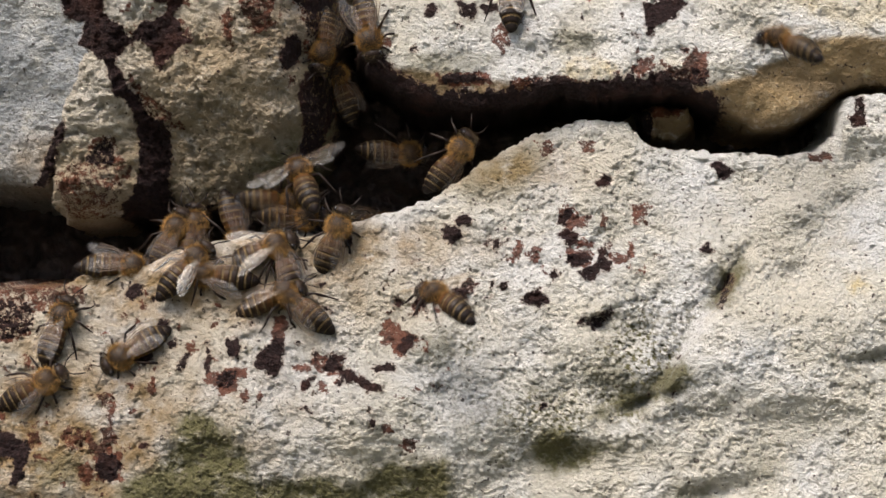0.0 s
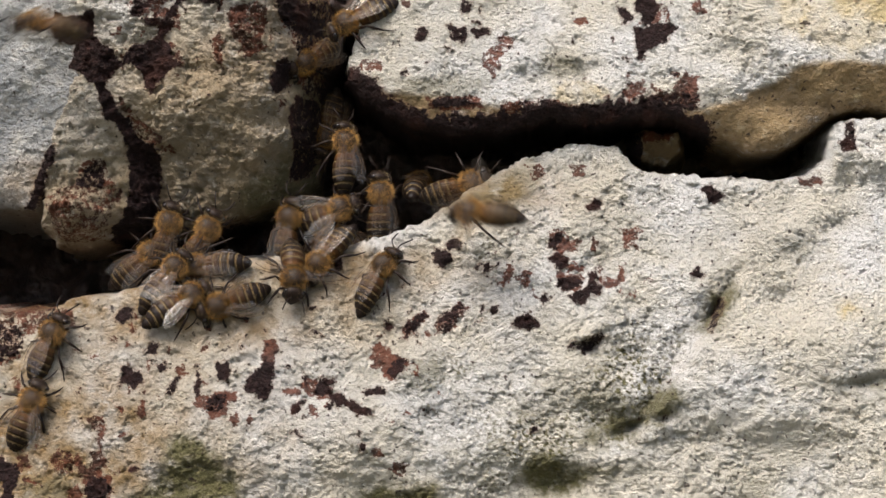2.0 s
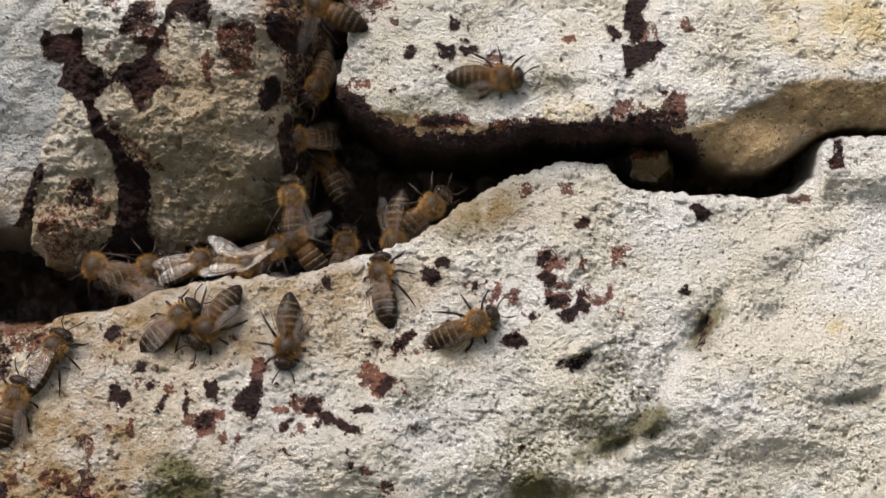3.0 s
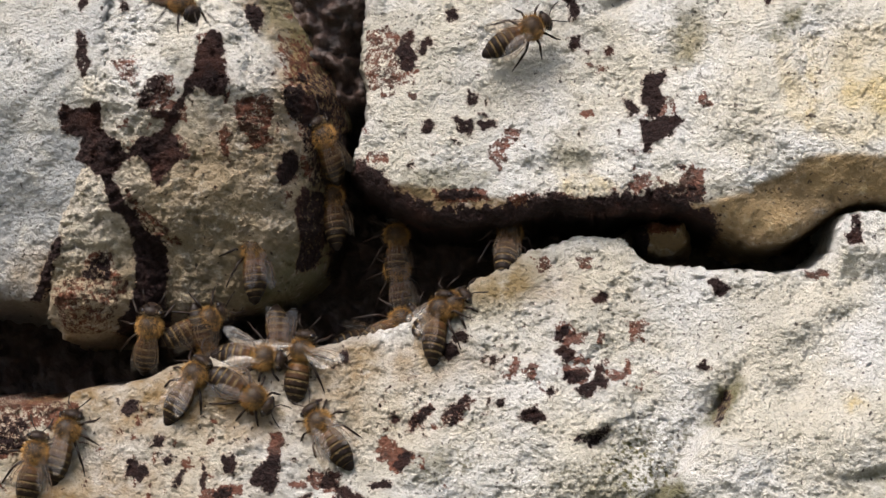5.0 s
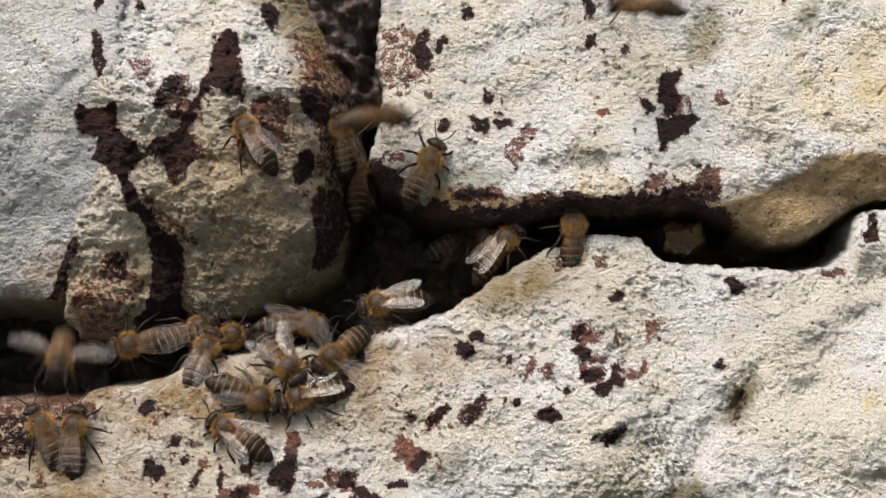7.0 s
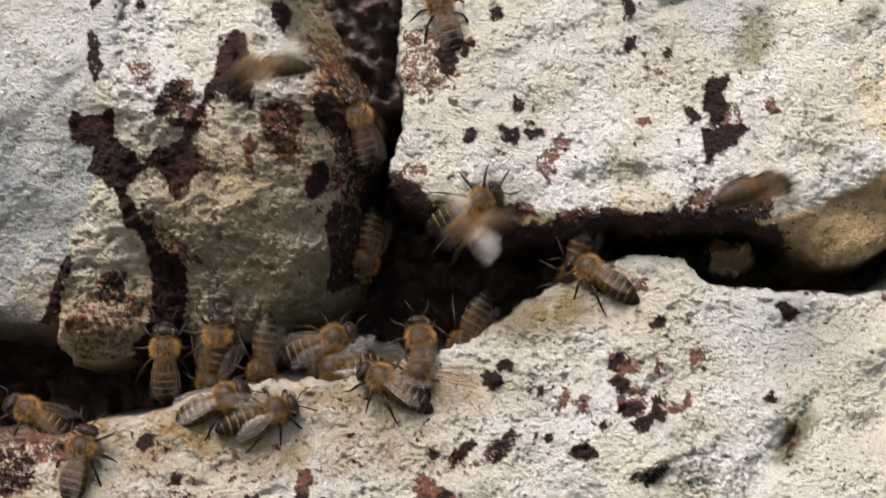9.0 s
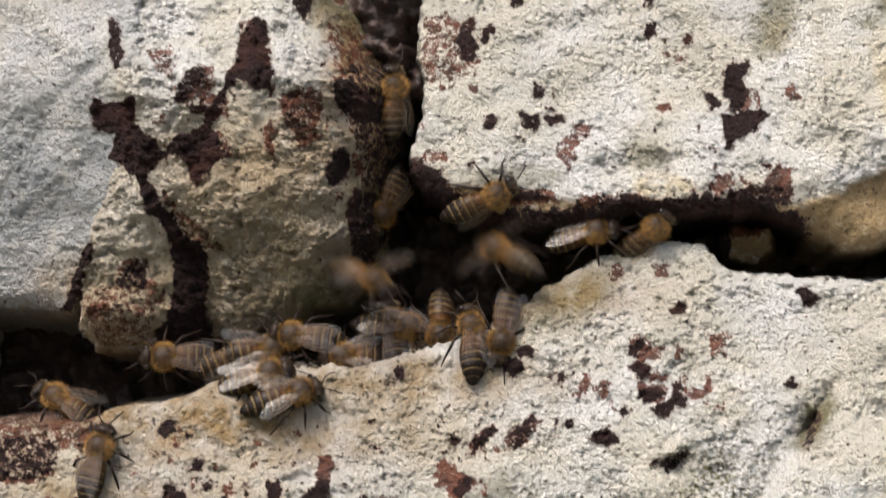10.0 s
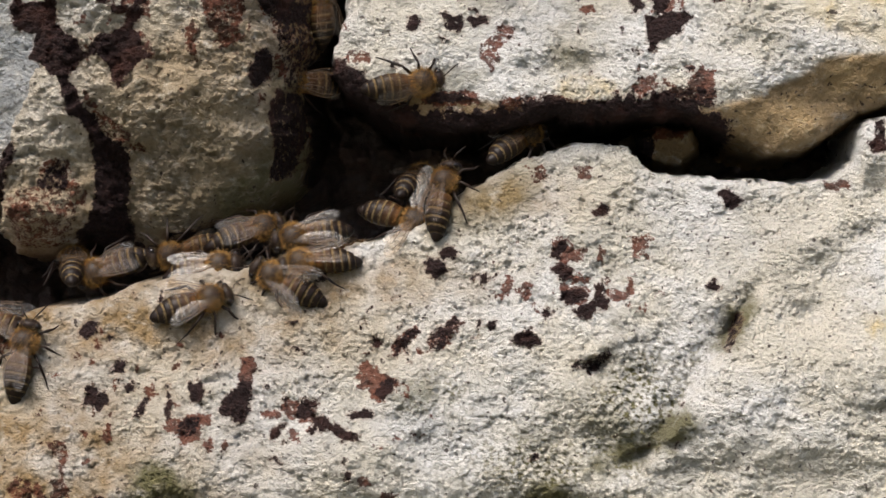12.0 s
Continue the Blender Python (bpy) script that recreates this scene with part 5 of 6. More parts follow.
    bee = bee_on_its_way(21, 3, "worker honeybee with folded wings and golden thorax on the crevice edge", [
        (0, -0.0361, 0.0016, 1.2838, 64, -21, -2), (0.5, -0.0389, 0.0116, 1.2883, 60, -3, -6), (1, -0.0326, 0.0116, 1.2931, 76, -0, -5),
        (1.5, -0.0355, 0.0115, 1.2885, 55, 4, -11), (2, -0.0235, 0.0116, 1.2953, 81, -20, -10), (2.25, -0.0281, 0.0114, 1.2915, 60, 30, -16),
        (2.5, -0.0327, 0.0113, 1.2877, -10, 65, -77), (2.75, -0.0358, 0.0114, 1.2879, 43, 42, -23), (3, -0.0388, 0.0115, 1.2881, 57, 6, -7),
        (3.5, -0.0461, 0.0116, 1.2884, 84, 11, -8), (5.5, -0.0366, 0.0018, 1.2851, 59, 6, -9), (6, -0.0422, 0.0113, 1.2881, 13, 63, -59),
        (6.5, -0.0385, 0.0013, 1.2842, 39, 25, -24), (7, -0.0362, 0.0019, 1.2846, 42, 44, -31), (8, -0.0322, 0.0067, 1.2866, -41, 54, -128),
        (9, -0.0282, 0.0115, 1.2885, -69, 7, -173), (9.5, -0.0305, 0.0116, 1.2889, -70, 2, -180), (10, -0.0299, 0.0116, 1.2883, -73, 1, -174),
        (10.5, -0.0316, 0.0114, 1.2895, -79, -4, -167), (11, -0.0303, 0.0113, 1.2874, -62, -4, -166), (11.5, -0.0290, 0.0046, 1.2870, -74, -14, 179),
        (12, -0.0279, 0.0033, 1.2849, 101, -153, -10),
    ])
    bee = bee_on_its_way(9.9, 0, "worker honeybee with folded wings and golden thorax on the crevice edge", [
        (0, -0.0338, 0.0012, 1.2819, -29, -63, 140), (0.5, -0.0317, 0.0019, 1.2838, -2, -77, 122), (1, -0.0280, 0.0016, 1.2818, 57, -65, 55),
        (1.5, -0.0228, 0.0027, 1.2834, 88, -17, 10), (1.67, -0.0228, 0.0031, 1.2845, 89, 26, -11), (1.83, -0.0229, 0.0034, 1.2856, 56, 65, -57),
        (2, -0.0230, 0.0038, 1.2868, -29, 51, -154), (2.12, -0.0221, 0.0027, 1.2833, 26, 70, -89), (2.25, -0.0212, 0.0015, 1.2798, 82, 51, -24),
        (2.38, -0.0203, 0.0004, 1.2763, 91, 20, -3), (2.5, -0.0194, -0.0008, 1.2728, 89, -11, 12), (3, 0.0026, -0.0003, 1.2789, 99, -26, -4),
        (3.3, 0.0034, 0.0018, 1.2841, 42, -63, 62), (3.5, 0.0132, -0.0043, 1.2467, 98, -20, 3), (4.17, 0.0043, -0.0055, 1.2494, 62, -75, 46),
        (4.5, -0.0002, -0.0061, 1.2508, -41, -67, 152), (4.83, -0.0047, -0.0068, 1.2522, -57, -39, 170), (5.17, -0.0092, -0.0075, 1.2536, -60, -10, 177),
        (5.5, -0.0137, -0.0081, 1.2550, -59, 20, -178), (5.75, -0.0226, -0.0036, 1.2672, -35, 66, -142), (6, -0.0314, 0.0009, 1.2794, 73, 53, -22),
        (6.5, -0.0301, 0.0009, 1.2795, 39, 75, -72), (6.75, -0.0302, 0.0007, 1.2788, -40, 53, -157), (7, -0.0302, 0.0005, 1.2782, -49, 18, -173),
        (9, -0.0202, 0.0030, 1.2854, -52, -27, 172), (9.5, -0.0241, 0.0119, 1.2928, -5, -66, 110), (10, -0.0243, 0.0119, 1.2917, -9, -69, 118),
        (10.25, -0.0269, 0.0077, 1.2894, -38, -45, 159), (10.5, -0.0295, 0.0035, 1.2871, -40, -17, 177), (11, -0.0293, 0.0150, 1.2924, -9, -12, 121),
        (11.25, -0.0275, 0.0092, 1.2895, -30, -7, 155), (11.5, -0.0257, 0.0034, 1.2867, -45, 9, -175), (12, -0.0231, 0.0033, 1.2866, -40, 8, -175),
    ])
    bee = bee_on_its_way(7.2, 0, "worker honeybee with folded wings and golden thorax on the crevice edge", [
        (0, -0.0296, -0.0007, 1.2752, 92, -140, -15), (0.5, -0.0275, -0.0008, 1.2740, 94, -136, -20), (1, -0.0220, -0.0000, 1.2758, -2, -64, 68),
        (1.5, -0.0172, 0.0019, 1.2821, -26, -73, 92), (2, -0.0137, 0.0018, 1.2829, 29, -55, 20), (2.5, -0.0120, 0.0027, 1.2846, 39, -69, 11),
        (3, -0.0110, 0.0032, 1.2853, -43, -73, 109), (3.5, -0.0134, 0.0033, 1.2852, -68, -59, 135), (5.5, -0.0023, 0.0051, 1.2931, 9, -64, 37),
        (6, -0.0078, 0.0062, 1.2934, 5, -60, 53), (6.5, 0.0014, 0.0117, 1.3009, 59, -20, 4), (7, 0.0031, 0.0118, 1.3042, 44, -47, 15),
        (7.67, -0.0008, 0.0117, 1.3013, 54, 8, 2), (8.33, -0.0047, 0.0116, 1.2985, 49, 63, -12), (9, -0.0087, 0.0115, 1.2956, 75, 120, 8),
        (9.5, -0.0094, 0.0116, 1.2975, 67, 140, -3), (10, -0.0059, 0.0062, 1.2932, -55, 73, -131), (10.5, -0.0054, 0.0114, 1.2970, -48, 77, -111),
        (11, -0.0036, 0.0117, 1.3015, 59, 125, -11), (11.17, -0.0028, 0.0117, 1.3018, 78, 73, 10), (11.33, -0.0020, 0.0116, 1.3021, 67, 21, 1),
        (11.5, -0.0011, 0.0116, 1.3024, 63, -30, 1), (12, -0.0012, 0.0070, 1.2983, -5, -64, 56),
    ])
    bee = bee_on_its_way(9, 0, "worker honeybee with folded wings and golden thorax on the crevice edge", [
        (0, -0.0324, 0.0117, 1.2916, 106, 0, 5), (0.5, -0.0339, 0.0117, 1.2925, 109, 0, 9), (1, -0.0306, 0.0117, 1.2933, 112, -10, 8),
        (1.5, -0.0311, 0.0118, 1.2931, 112, -10, 15), (1.75, -0.0238, 0.0117, 1.2950, 108, -50, 16), (2, -0.0165, 0.0117, 1.2969, 22, -87, 101),
        (2.17, -0.0139, 0.0116, 1.2967, -56, -31, 178), (2.33, -0.0113, 0.0116, 1.2966, -58, 27, 180), (2.5, -0.0088, 0.0116, 1.2964, 120, 95, 0),
        (3, -0.0086, 0.0115, 1.2955, 21, 82, -103), (3.17, -0.0131, 0.0116, 1.2946, 105, 34, -7), (3.33, -0.0175, 0.0118, 1.2937, 99, -21, 8),
        (3.5, -0.0220, 0.0119, 1.2928, 49, -67, 63), (5.5, -0.0138, 0.0118, 1.2916, 92, -26, 17), (5.67, -0.0149, 0.0117, 1.2921, 41, -71, 74),
        (5.83, -0.0159, 0.0116, 1.2925, -49, -39, 170), (6, -0.0169, 0.0115, 1.2930, -56, 14, -173), (6.5, -0.0157, 0.0117, 1.2948, -63, 11, 174),
        (7, -0.0168, 0.0116, 1.2948, -63, 10, -179), (8, -0.0166, 0.0088, 1.2931, -55, -36, 169), (9, -0.0163, 0.0059, 1.2913, 5, -73, 107),
        (9.5, -0.0165, 0.0119, 1.2927, -1, -62, 127), (10, -0.0114, 0.0055, 1.2908, 11, -62, 104), (10.5, -0.0110, 0.0119, 1.2942, 4, -73, 109),
        (11, -0.0097, 0.0119, 1.2969, 85, -56, 29), (11.5, -0.0091, 0.0115, 1.2979, 115, -40, -7), (11.75, -0.0082, 0.0135, 1.2987, 49, -41, 44),
        (12, -0.0072, 0.0156, 1.2994, 6, -9, 69),
    ])
    bee = bee_on_its_way(26.25, 8, "worker honeybee with half-spread clear wings on the crevice edge", [
        (0, -0.0298, 0.0090, 1.2958, -32, -41, 113), (0.5, -0.0235, 0.0119, 1.2897, -8, -80, 71), (1, -0.0216, 0.0118, 1.2936, 84, -141, -4),
        (1.25, -0.0213, 0.0115, 1.2928, -92, 1, -164), (1.5, -0.0209, 0.0111, 1.2920, -72, 37, -136), (2, -0.0309, 0.0025, 1.2841, -19, 55, -85),
        (2.17, -0.0290, 0.0056, 1.2871, -76, 31, -147), (2.33, -0.0270, 0.0087, 1.2900, 89, -168, 10), (2.5, -0.0251, 0.0118, 1.2930, 91, -122, -12),
        (3, -0.0260, 0.0118, 1.2933, 69, -125, -0), (3.17, -0.0259, 0.0082, 1.2890, 54, -72, 4), (3.33, -0.0258, 0.0047, 1.2846, 53, -19, -7),
        (3.5, -0.0257, 0.0011, 1.2803, 41, 32, -21), (4.17, -0.0270, 0.0019, 1.2822, 53, -17, -2), (4.83, -0.0284, 0.0026, 1.2841, 46, -67, 20),
        (5.5, -0.0298, 0.0034, 1.2861, 87, -121, -8), (5.75, -0.0281, 0.0031, 1.2854, 91, -156, 5), (6, -0.0265, 0.0028, 1.2848, -77, 9, -160),
        (6.25, -0.0266, 0.0043, 1.2861, -65, 40, -142), (6.5, -0.0266, 0.0058, 1.2874, -24, 62, -96), (7, -0.0261, 0.0035, 1.2866, -65, 35, -150),
        (9, -0.0160, 0.0054, 1.2894, -38, 58, -113), (9.5, -0.0158, 0.0113, 1.2933, -30, 65, -89), (10, -0.0168, 0.0112, 1.2931, -29, 60, -96),
        (10.5, -0.0161, 0.0113, 1.2933, -31, 66, -107), (11, -0.0178, 0.0032, 1.2851, -41, 58, -112), (11.5, -0.0104, 0.0043, 1.2889, 23, 42, -46),
        (12, -0.0096, 0.0116, 1.2943, 55, 17, -11),
    ])
    beat(bee, 0, 0.3)
    bee = bee_on_its_way(6.3, 0, "worker honeybee with folded wings and golden thorax on the crevice edge", [
        (0, -0.0049, 0.0117, 1.3015, 111, -55, 9), (0.5, -0.0026, 0.0116, 1.3024, 123, -45, -7), (1, 0.0025, 0.0116, 1.3033, 95, -21, -1),
        (1.5, 0.0001, 0.0114, 1.3009, 109, -33, -14), (2, -0.0012, 0.0116, 1.3013, 114, -20, -3), (2.5, -0.0008, 0.0116, 1.3020, 110, -40, -1),
        (3, -0.0059, 0.0115, 1.2998, 120, -40, -8), (3.5, -0.0059, 0.0116, 1.2963, 114, -10, -3), (4.5, 0.0014, 0.0130, 1.3015, 67, -45, 34),
        (5.5, 0.0087, 0.0145, 1.3067, -3, -34, 95), (5.75, 0.0084, 0.0114, 1.3043, 38, -51, 61), (6, 0.0081, 0.0082, 1.3019, 89, -45, 17),
        (6.5, 0.0127, 0.0104, 1.3045, 84, -48, 25), (7, 0.0141, 0.0116, 1.3077, 27, -95, 94), (8, 0.0137, 0.0106, 1.3053, -50, -59, 172),
        (9, 0.0133, 0.0096, 1.3029, -45, -27, 168), (9.5, 0.0108, 0.0100, 1.3043, -11, -56, 139), (9.75, 0.0142, 0.0107, 1.3074, 103, -79, 18),
        (10, 0.0176, 0.0113, 1.3104, 137, -41, -25), (10.25, 0.0156, 0.0106, 1.3122, 18, -108, 94), (10.5, 0.0135, 0.0099, 1.3139, 93, -134, 18),
        (11, 0.0058, 0.0092, 1.3248, -44, -32, 167), (11.5, 0.0036, 0.0102, 1.3269, -44, -14, 178), (12, 0.0016, 0.0117, 1.3383, -39, -27, 172),
    ])
    bee = bee_on_its_way(70, 20, "worker honeybee in flight with beating wings before the wall", [
        (0, -0.0049, -0.0155, 1.2740, -11, -20, 139), (0.25, -0.0089, -0.0172, 1.2623, 26, -28, 67), (0.5, -0.0130, -0.0188, 1.2507, 46, 0, 5),
        (0.67, -0.0151, -0.0185, 1.2486, 35, 28, -47), (0.83, -0.0172, -0.0181, 1.2465, -0, 33, -115), (1, -0.0192, -0.0177, 1.2443, -19, 9, -171),
        (1.5, -0.0273, -0.0157, 1.2313, -18, 16, -160), (12, -0.0543, -0.0151, 1.1597, -17, 16, -159),
    ])
    beat(bee, 0, 1.6)
    bee = bee_on_its_way(18, 4, "worker honeybee with folded wings and golden thorax on the crevice edge", [
        (0, -0.0183, 0.0099, 1.3240, 55, 73, -46), (0.5, -0.0198, 0.0095, 1.3232, -48, 31, -167), (0.75, -0.0204, 0.0106, 1.3237, -50, -10, -178),
        (1, -0.0210, 0.0117, 1.3242, -42, -51, 166), (1.5, -0.0209, 0.0118, 1.3290, -43, -45, 160), (1.75, -0.0195, 0.0114, 1.3291, -50, -8, 172),
        (2, -0.0181, 0.0111, 1.3292, -50, 30, -179), (2.25, -0.0164, 0.0095, 1.3254, 28, 80, -92), (2.5, -0.0147, 0.0078, 1.3215, 103, 30, -6),
        (3, 0.0066, 0.0086, 1.3232, 97, -0, 1), (3.15, 0.0101, 0.0091, 1.3253, 89, -35, 15), (3.3, 0.0135, 0.0095, 1.3274, 54, -63, 54),
        (3.4, 0.0136, 0.0098, 1.3277, -45, -36, 159), (3.5, 0.0136, 0.0101, 1.3280, -54, 25, -179), (3.7, 0.0064, 0.0109, 1.3288, -53, -16, 169),
        (4.1, 0.0075, 0.0118, 1.3342, -29, -62, 140), (4.7, 0.0087, 0.0118, 1.3412, 77, -48, 29), (5.3, 0.0099, 0.0115, 1.3452, 80, -15, 1),
        (5.5, 0.0151, 0.0119, 1.3460, 89, -25, 24), (6, 0.0276, 0.0118, 1.3608, 81, -34, 18), (9, 0.0272, 0.0118, 1.3695, 74, -53, 30),
        (12, 0.0449, 0.0049, 1.3773, 68, -50, 36),
    ])
    bee = bee_on_its_way(8.1, 0, "dark worker honeybee in the upright joint between the stones", [
        (0, -0.0287, 0.0173, 1.3222, -68, 71, -122), (0.5, -0.0292, 0.0170, 1.3231, -85, 19, -140), (1, -0.0286, 0.0171, 1.3222, -74, 51, -128),
        (1.5, -0.0278, 0.0174, 1.3224, 104, 108, 48), (2, -0.0290, 0.0170, 1.3240, -92, 24, -143), (2.5, -0.0281, 0.0169, 1.3247, -87, 8, -140),
        (3, -0.0263, 0.0201, 1.3228, -68, 50, -116), (3.5, -0.0273, 0.0175, 1.3253, -78, 14, -134), (4.5, -0.0275, 0.0175, 1.3248, -88, -33, -141),
        (5.5, -0.0277, 0.0175, 1.3242, 72, -100, 48), (6, -0.0281, 0.0175, 1.3241, 108, -99, 18), (6.5, -0.0284, 0.0175, 1.3253, 99, -99, 22),
        (7, -0.0275, 0.0174, 1.3258, 83, -108, 38), (9, -0.0275, 0.0174, 1.3290, 89, -107, 35), (9.17, -0.0272, 0.0176, 1.3288, -88, -24, -136),
        (9.33, -0.0269, 0.0178, 1.3286, -80, 24, -127), (9.5, -0.0265, 0.0180, 1.3283, -41, 66, -87), (9.67, -0.0263, 0.0190, 1.3295, -79, 18, -125),
        (9.83, -0.0261, 0.0199, 1.3307, -87, -35, -134), (10, -0.0258, 0.0208, 1.3319, 114, -91, 16), (10.5, -0.0262, 0.0219, 1.3360, -3, -75, 123),
        (11, -0.0255, 0.0218, 1.3314, 100, -98, 28), (11.5, -0.0265, 0.0194, 1.3349, 144, -103, -15), (12, -0.0250, 0.0229, 1.3314, 99, -98, 27),
    ])
    bee = bee_on_its_way(7.2, 0, "dark worker honeybee in the upright joint between the stones", [
        (0, -0.0257, 0.0265, 1.3142, 126, -114, -13), (0.17, -0.0261, 0.0253, 1.3131, -84, -20, -162), (0.33, -0.0264, 0.0240, 1.3119, 90, 150, 26),
        (0.5, -0.0268, 0.0228, 1.3108, 97, 99, 41), (1, -0.0269, 0.0218, 1.3114, -56, 78, -113), (1.5, -0.0266, 0.0238, 1.3113, 101, 109, 46),
        (2, -0.0263, 0.0250, 1.3119, 94, 109, 31), (2.5, -0.0269, 0.0257, 1.3101, 96, 142, 30), (3, -0.0279, 0.0211, 1.3122, -80, 3, -152),
        (3.5, -0.0273, 0.0228, 1.3118, 109, -120, 3), (5.5, -0.0264, 0.0247, 1.3126, 16, -69, 101), (6, -0.0257, 0.0264, 1.3115, 71, -60, 30),
        (6.5, -0.0244, 0.0271, 1.3116, 62, -21, 48), (7, -0.0251, 0.0267, 1.3173, 16, -68, 101), (7.67, -0.0257, 0.0259, 1.3147, 103, -142, 14),
        (8.33, -0.0263, 0.0250, 1.3120, -91, 17, -153), (9, -0.0269, 0.0242, 1.3093, 81, 106, 32), (9.5, -0.0258, 0.0262, 1.3124, -45, 77, -102),
        (10, -0.0267, 0.0238, 1.3148, 90, 118, 29), (10.5, -0.0272, 0.0230, 1.3156, 89, 139, 26), (11, -0.0271, 0.0242, 1.3159, -84, 17, -156),
        (11.5, -0.0273, 0.0231, 1.3171, -86, 7, -158), (12, -0.0271, 0.0239, 1.3182, -86, -4, -157),
    ])
    bee = bee_on_its_way(5.4, 0, "worker honeybee with folded wings climbing the upper stone", [
        (0, 0.0068, 0.0108, 1.3291, -1, -55, 91), (0.5, 0.0102, 0.0118, 1.3384, 25, -67, 62), (1, 0.0179, 0.0117, 1.3515, 58, -55, 22),
        (5.5, 0.0073, 0.0049, 1.3803, 47, -49, 37), (12, 0.0175, 0.0049, 1.3955, 46, -49, 38),
    ])
    bee = bee_on_its_way(5.4, 0, "worker honeybee with brown thorax crawling out of the crevice", [
        (0, -0.0148, 0.0267, 1.3039, 117, 0, 12), (0.5, -0.0105, 0.0266, 1.2989, 128, 9, 5), (1, -0.0192, 0.0267, 1.2995, 111, 1, 15),
        (1.5, -0.0201, 0.0264, 1.3036, 104, 19, -1), (1.67, -0.0163, 0.0233, 1.3018, 76, -7, 20), (1.83, -0.0124, 0.0201, 1.2999, 39, -17, 52),
        (2, -0.0086, 0.0170, 1.2981, 2, -6, 84), (2.25, -0.0083, 0.0218, 1.2986, -38, -8, 134), (2.5, -0.0081, 0.0266, 1.2990, -66, 20, 175),
        (2.75, -0.0163, 0.0266, 1.3025, -56, -19, 175), (3, -0.0245, 0.0266, 1.3060, -37, -57, 162), (3.5, -0.0246, 0.0266, 1.3057, 139, -112, -15),
        (5.5, -0.0118, 0.0268, 1.3058, 27, -72, 83), (6, -0.0108, 0.0268, 1.3083, 32, -69, 80), (6.5, -0.0088, 0.0265, 1.3097, 23, -85, 109),
        (7, -0.0063, 0.0267, 1.3086, 115, -31, 18), (9, -0.0081, 0.0083, 1.3165, 114, -30, -3), (9.5, -0.0090, 0.0085, 1.3162, 111, -60, -5),
        (10, -0.0092, 0.0087, 1.3157, 121, -28, 0), (10.5, -0.0085, 0.0083, 1.3162, 117, -25, -1), (11, -0.0082, 0.0081, 1.3167, 116, -35, -4),
        (11.5, -0.0083, 0.0080, 1.3188, 104, -54, 19), (12, -0.0090, 0.0081, 1.3180, 103, -10, 14),
    ])
    bee = bee_on_its_way(9.9, 2, "worker honeybee with brown thorax crawling out of the crevice", [
        (0, -0.0354, 0.0115, 1.2955, 135, -3, 8), (0.5, -0.0187, 0.0114, 1.3038, 101, -40, -1), (1, -0.0127, 0.0118, 1.3030, 75, -53, 36),
        (1.5, -0.0202, 0.0116, 1.3035, 19, -79, 87), (2, -0.0225, 0.0117, 1.3055, 19, -74, 99), (2.5, -0.0252, 0.0115, 1.3051, 19, -83, 103),
        (3.5, -0.0346, 0.0116, 1.2936, -20, -74, 136), (5.5, -0.0401, 0.0108, 1.3055, 6, -76, 113), (6, -0.0363, 0.0091, 1.3076, 129, -74, -17),
        (6.5, -0.0388, 0.0058, 1.3160, -28, -69, 144), (7, -0.0417, 0.0046, 1.3239, -47, -51, 157), (9, -0.0423, 0.0118, 1.3564, -7, -44, 142),
        (12, -0.0291, 0.0049, 1.3866, -15, -53, 127),
    ])
    bee = bee_on_its_way(9, 0, "worker honeybee with brown thorax crawling out of the crevice", [
        (0, -0.0248, 0.0035, 1.2869, 95, -70, 3), (1.5, -0.0289, 0.0268, 1.2901, 88, -60, 5), (3, -0.0212, 0.0270, 1.2907, 47, -72, 57),
        (3.5, -0.0226, 0.0269, 1.2931, -33, -83, 135), (5.5, -0.0123, 0.0268, 1.3037, 97, -100, 6), (6, -0.0176, 0.0268, 1.3088, 13, -86, 87),
        (6.5, -0.0165, 0.0266, 1.3133, 36, -101, 58), (7, -0.0112, 0.0081, 1.3195, 98, -65, 1), (9, -0.0125, 0.0171, 1.3472, 124, -112, -23),
        (9.5, -0.0080, 0.0268, 1.3724, 1, -88, 107), (12, 0.0079, 0.0049, 1.3866, 11, -80, 91),
    ])
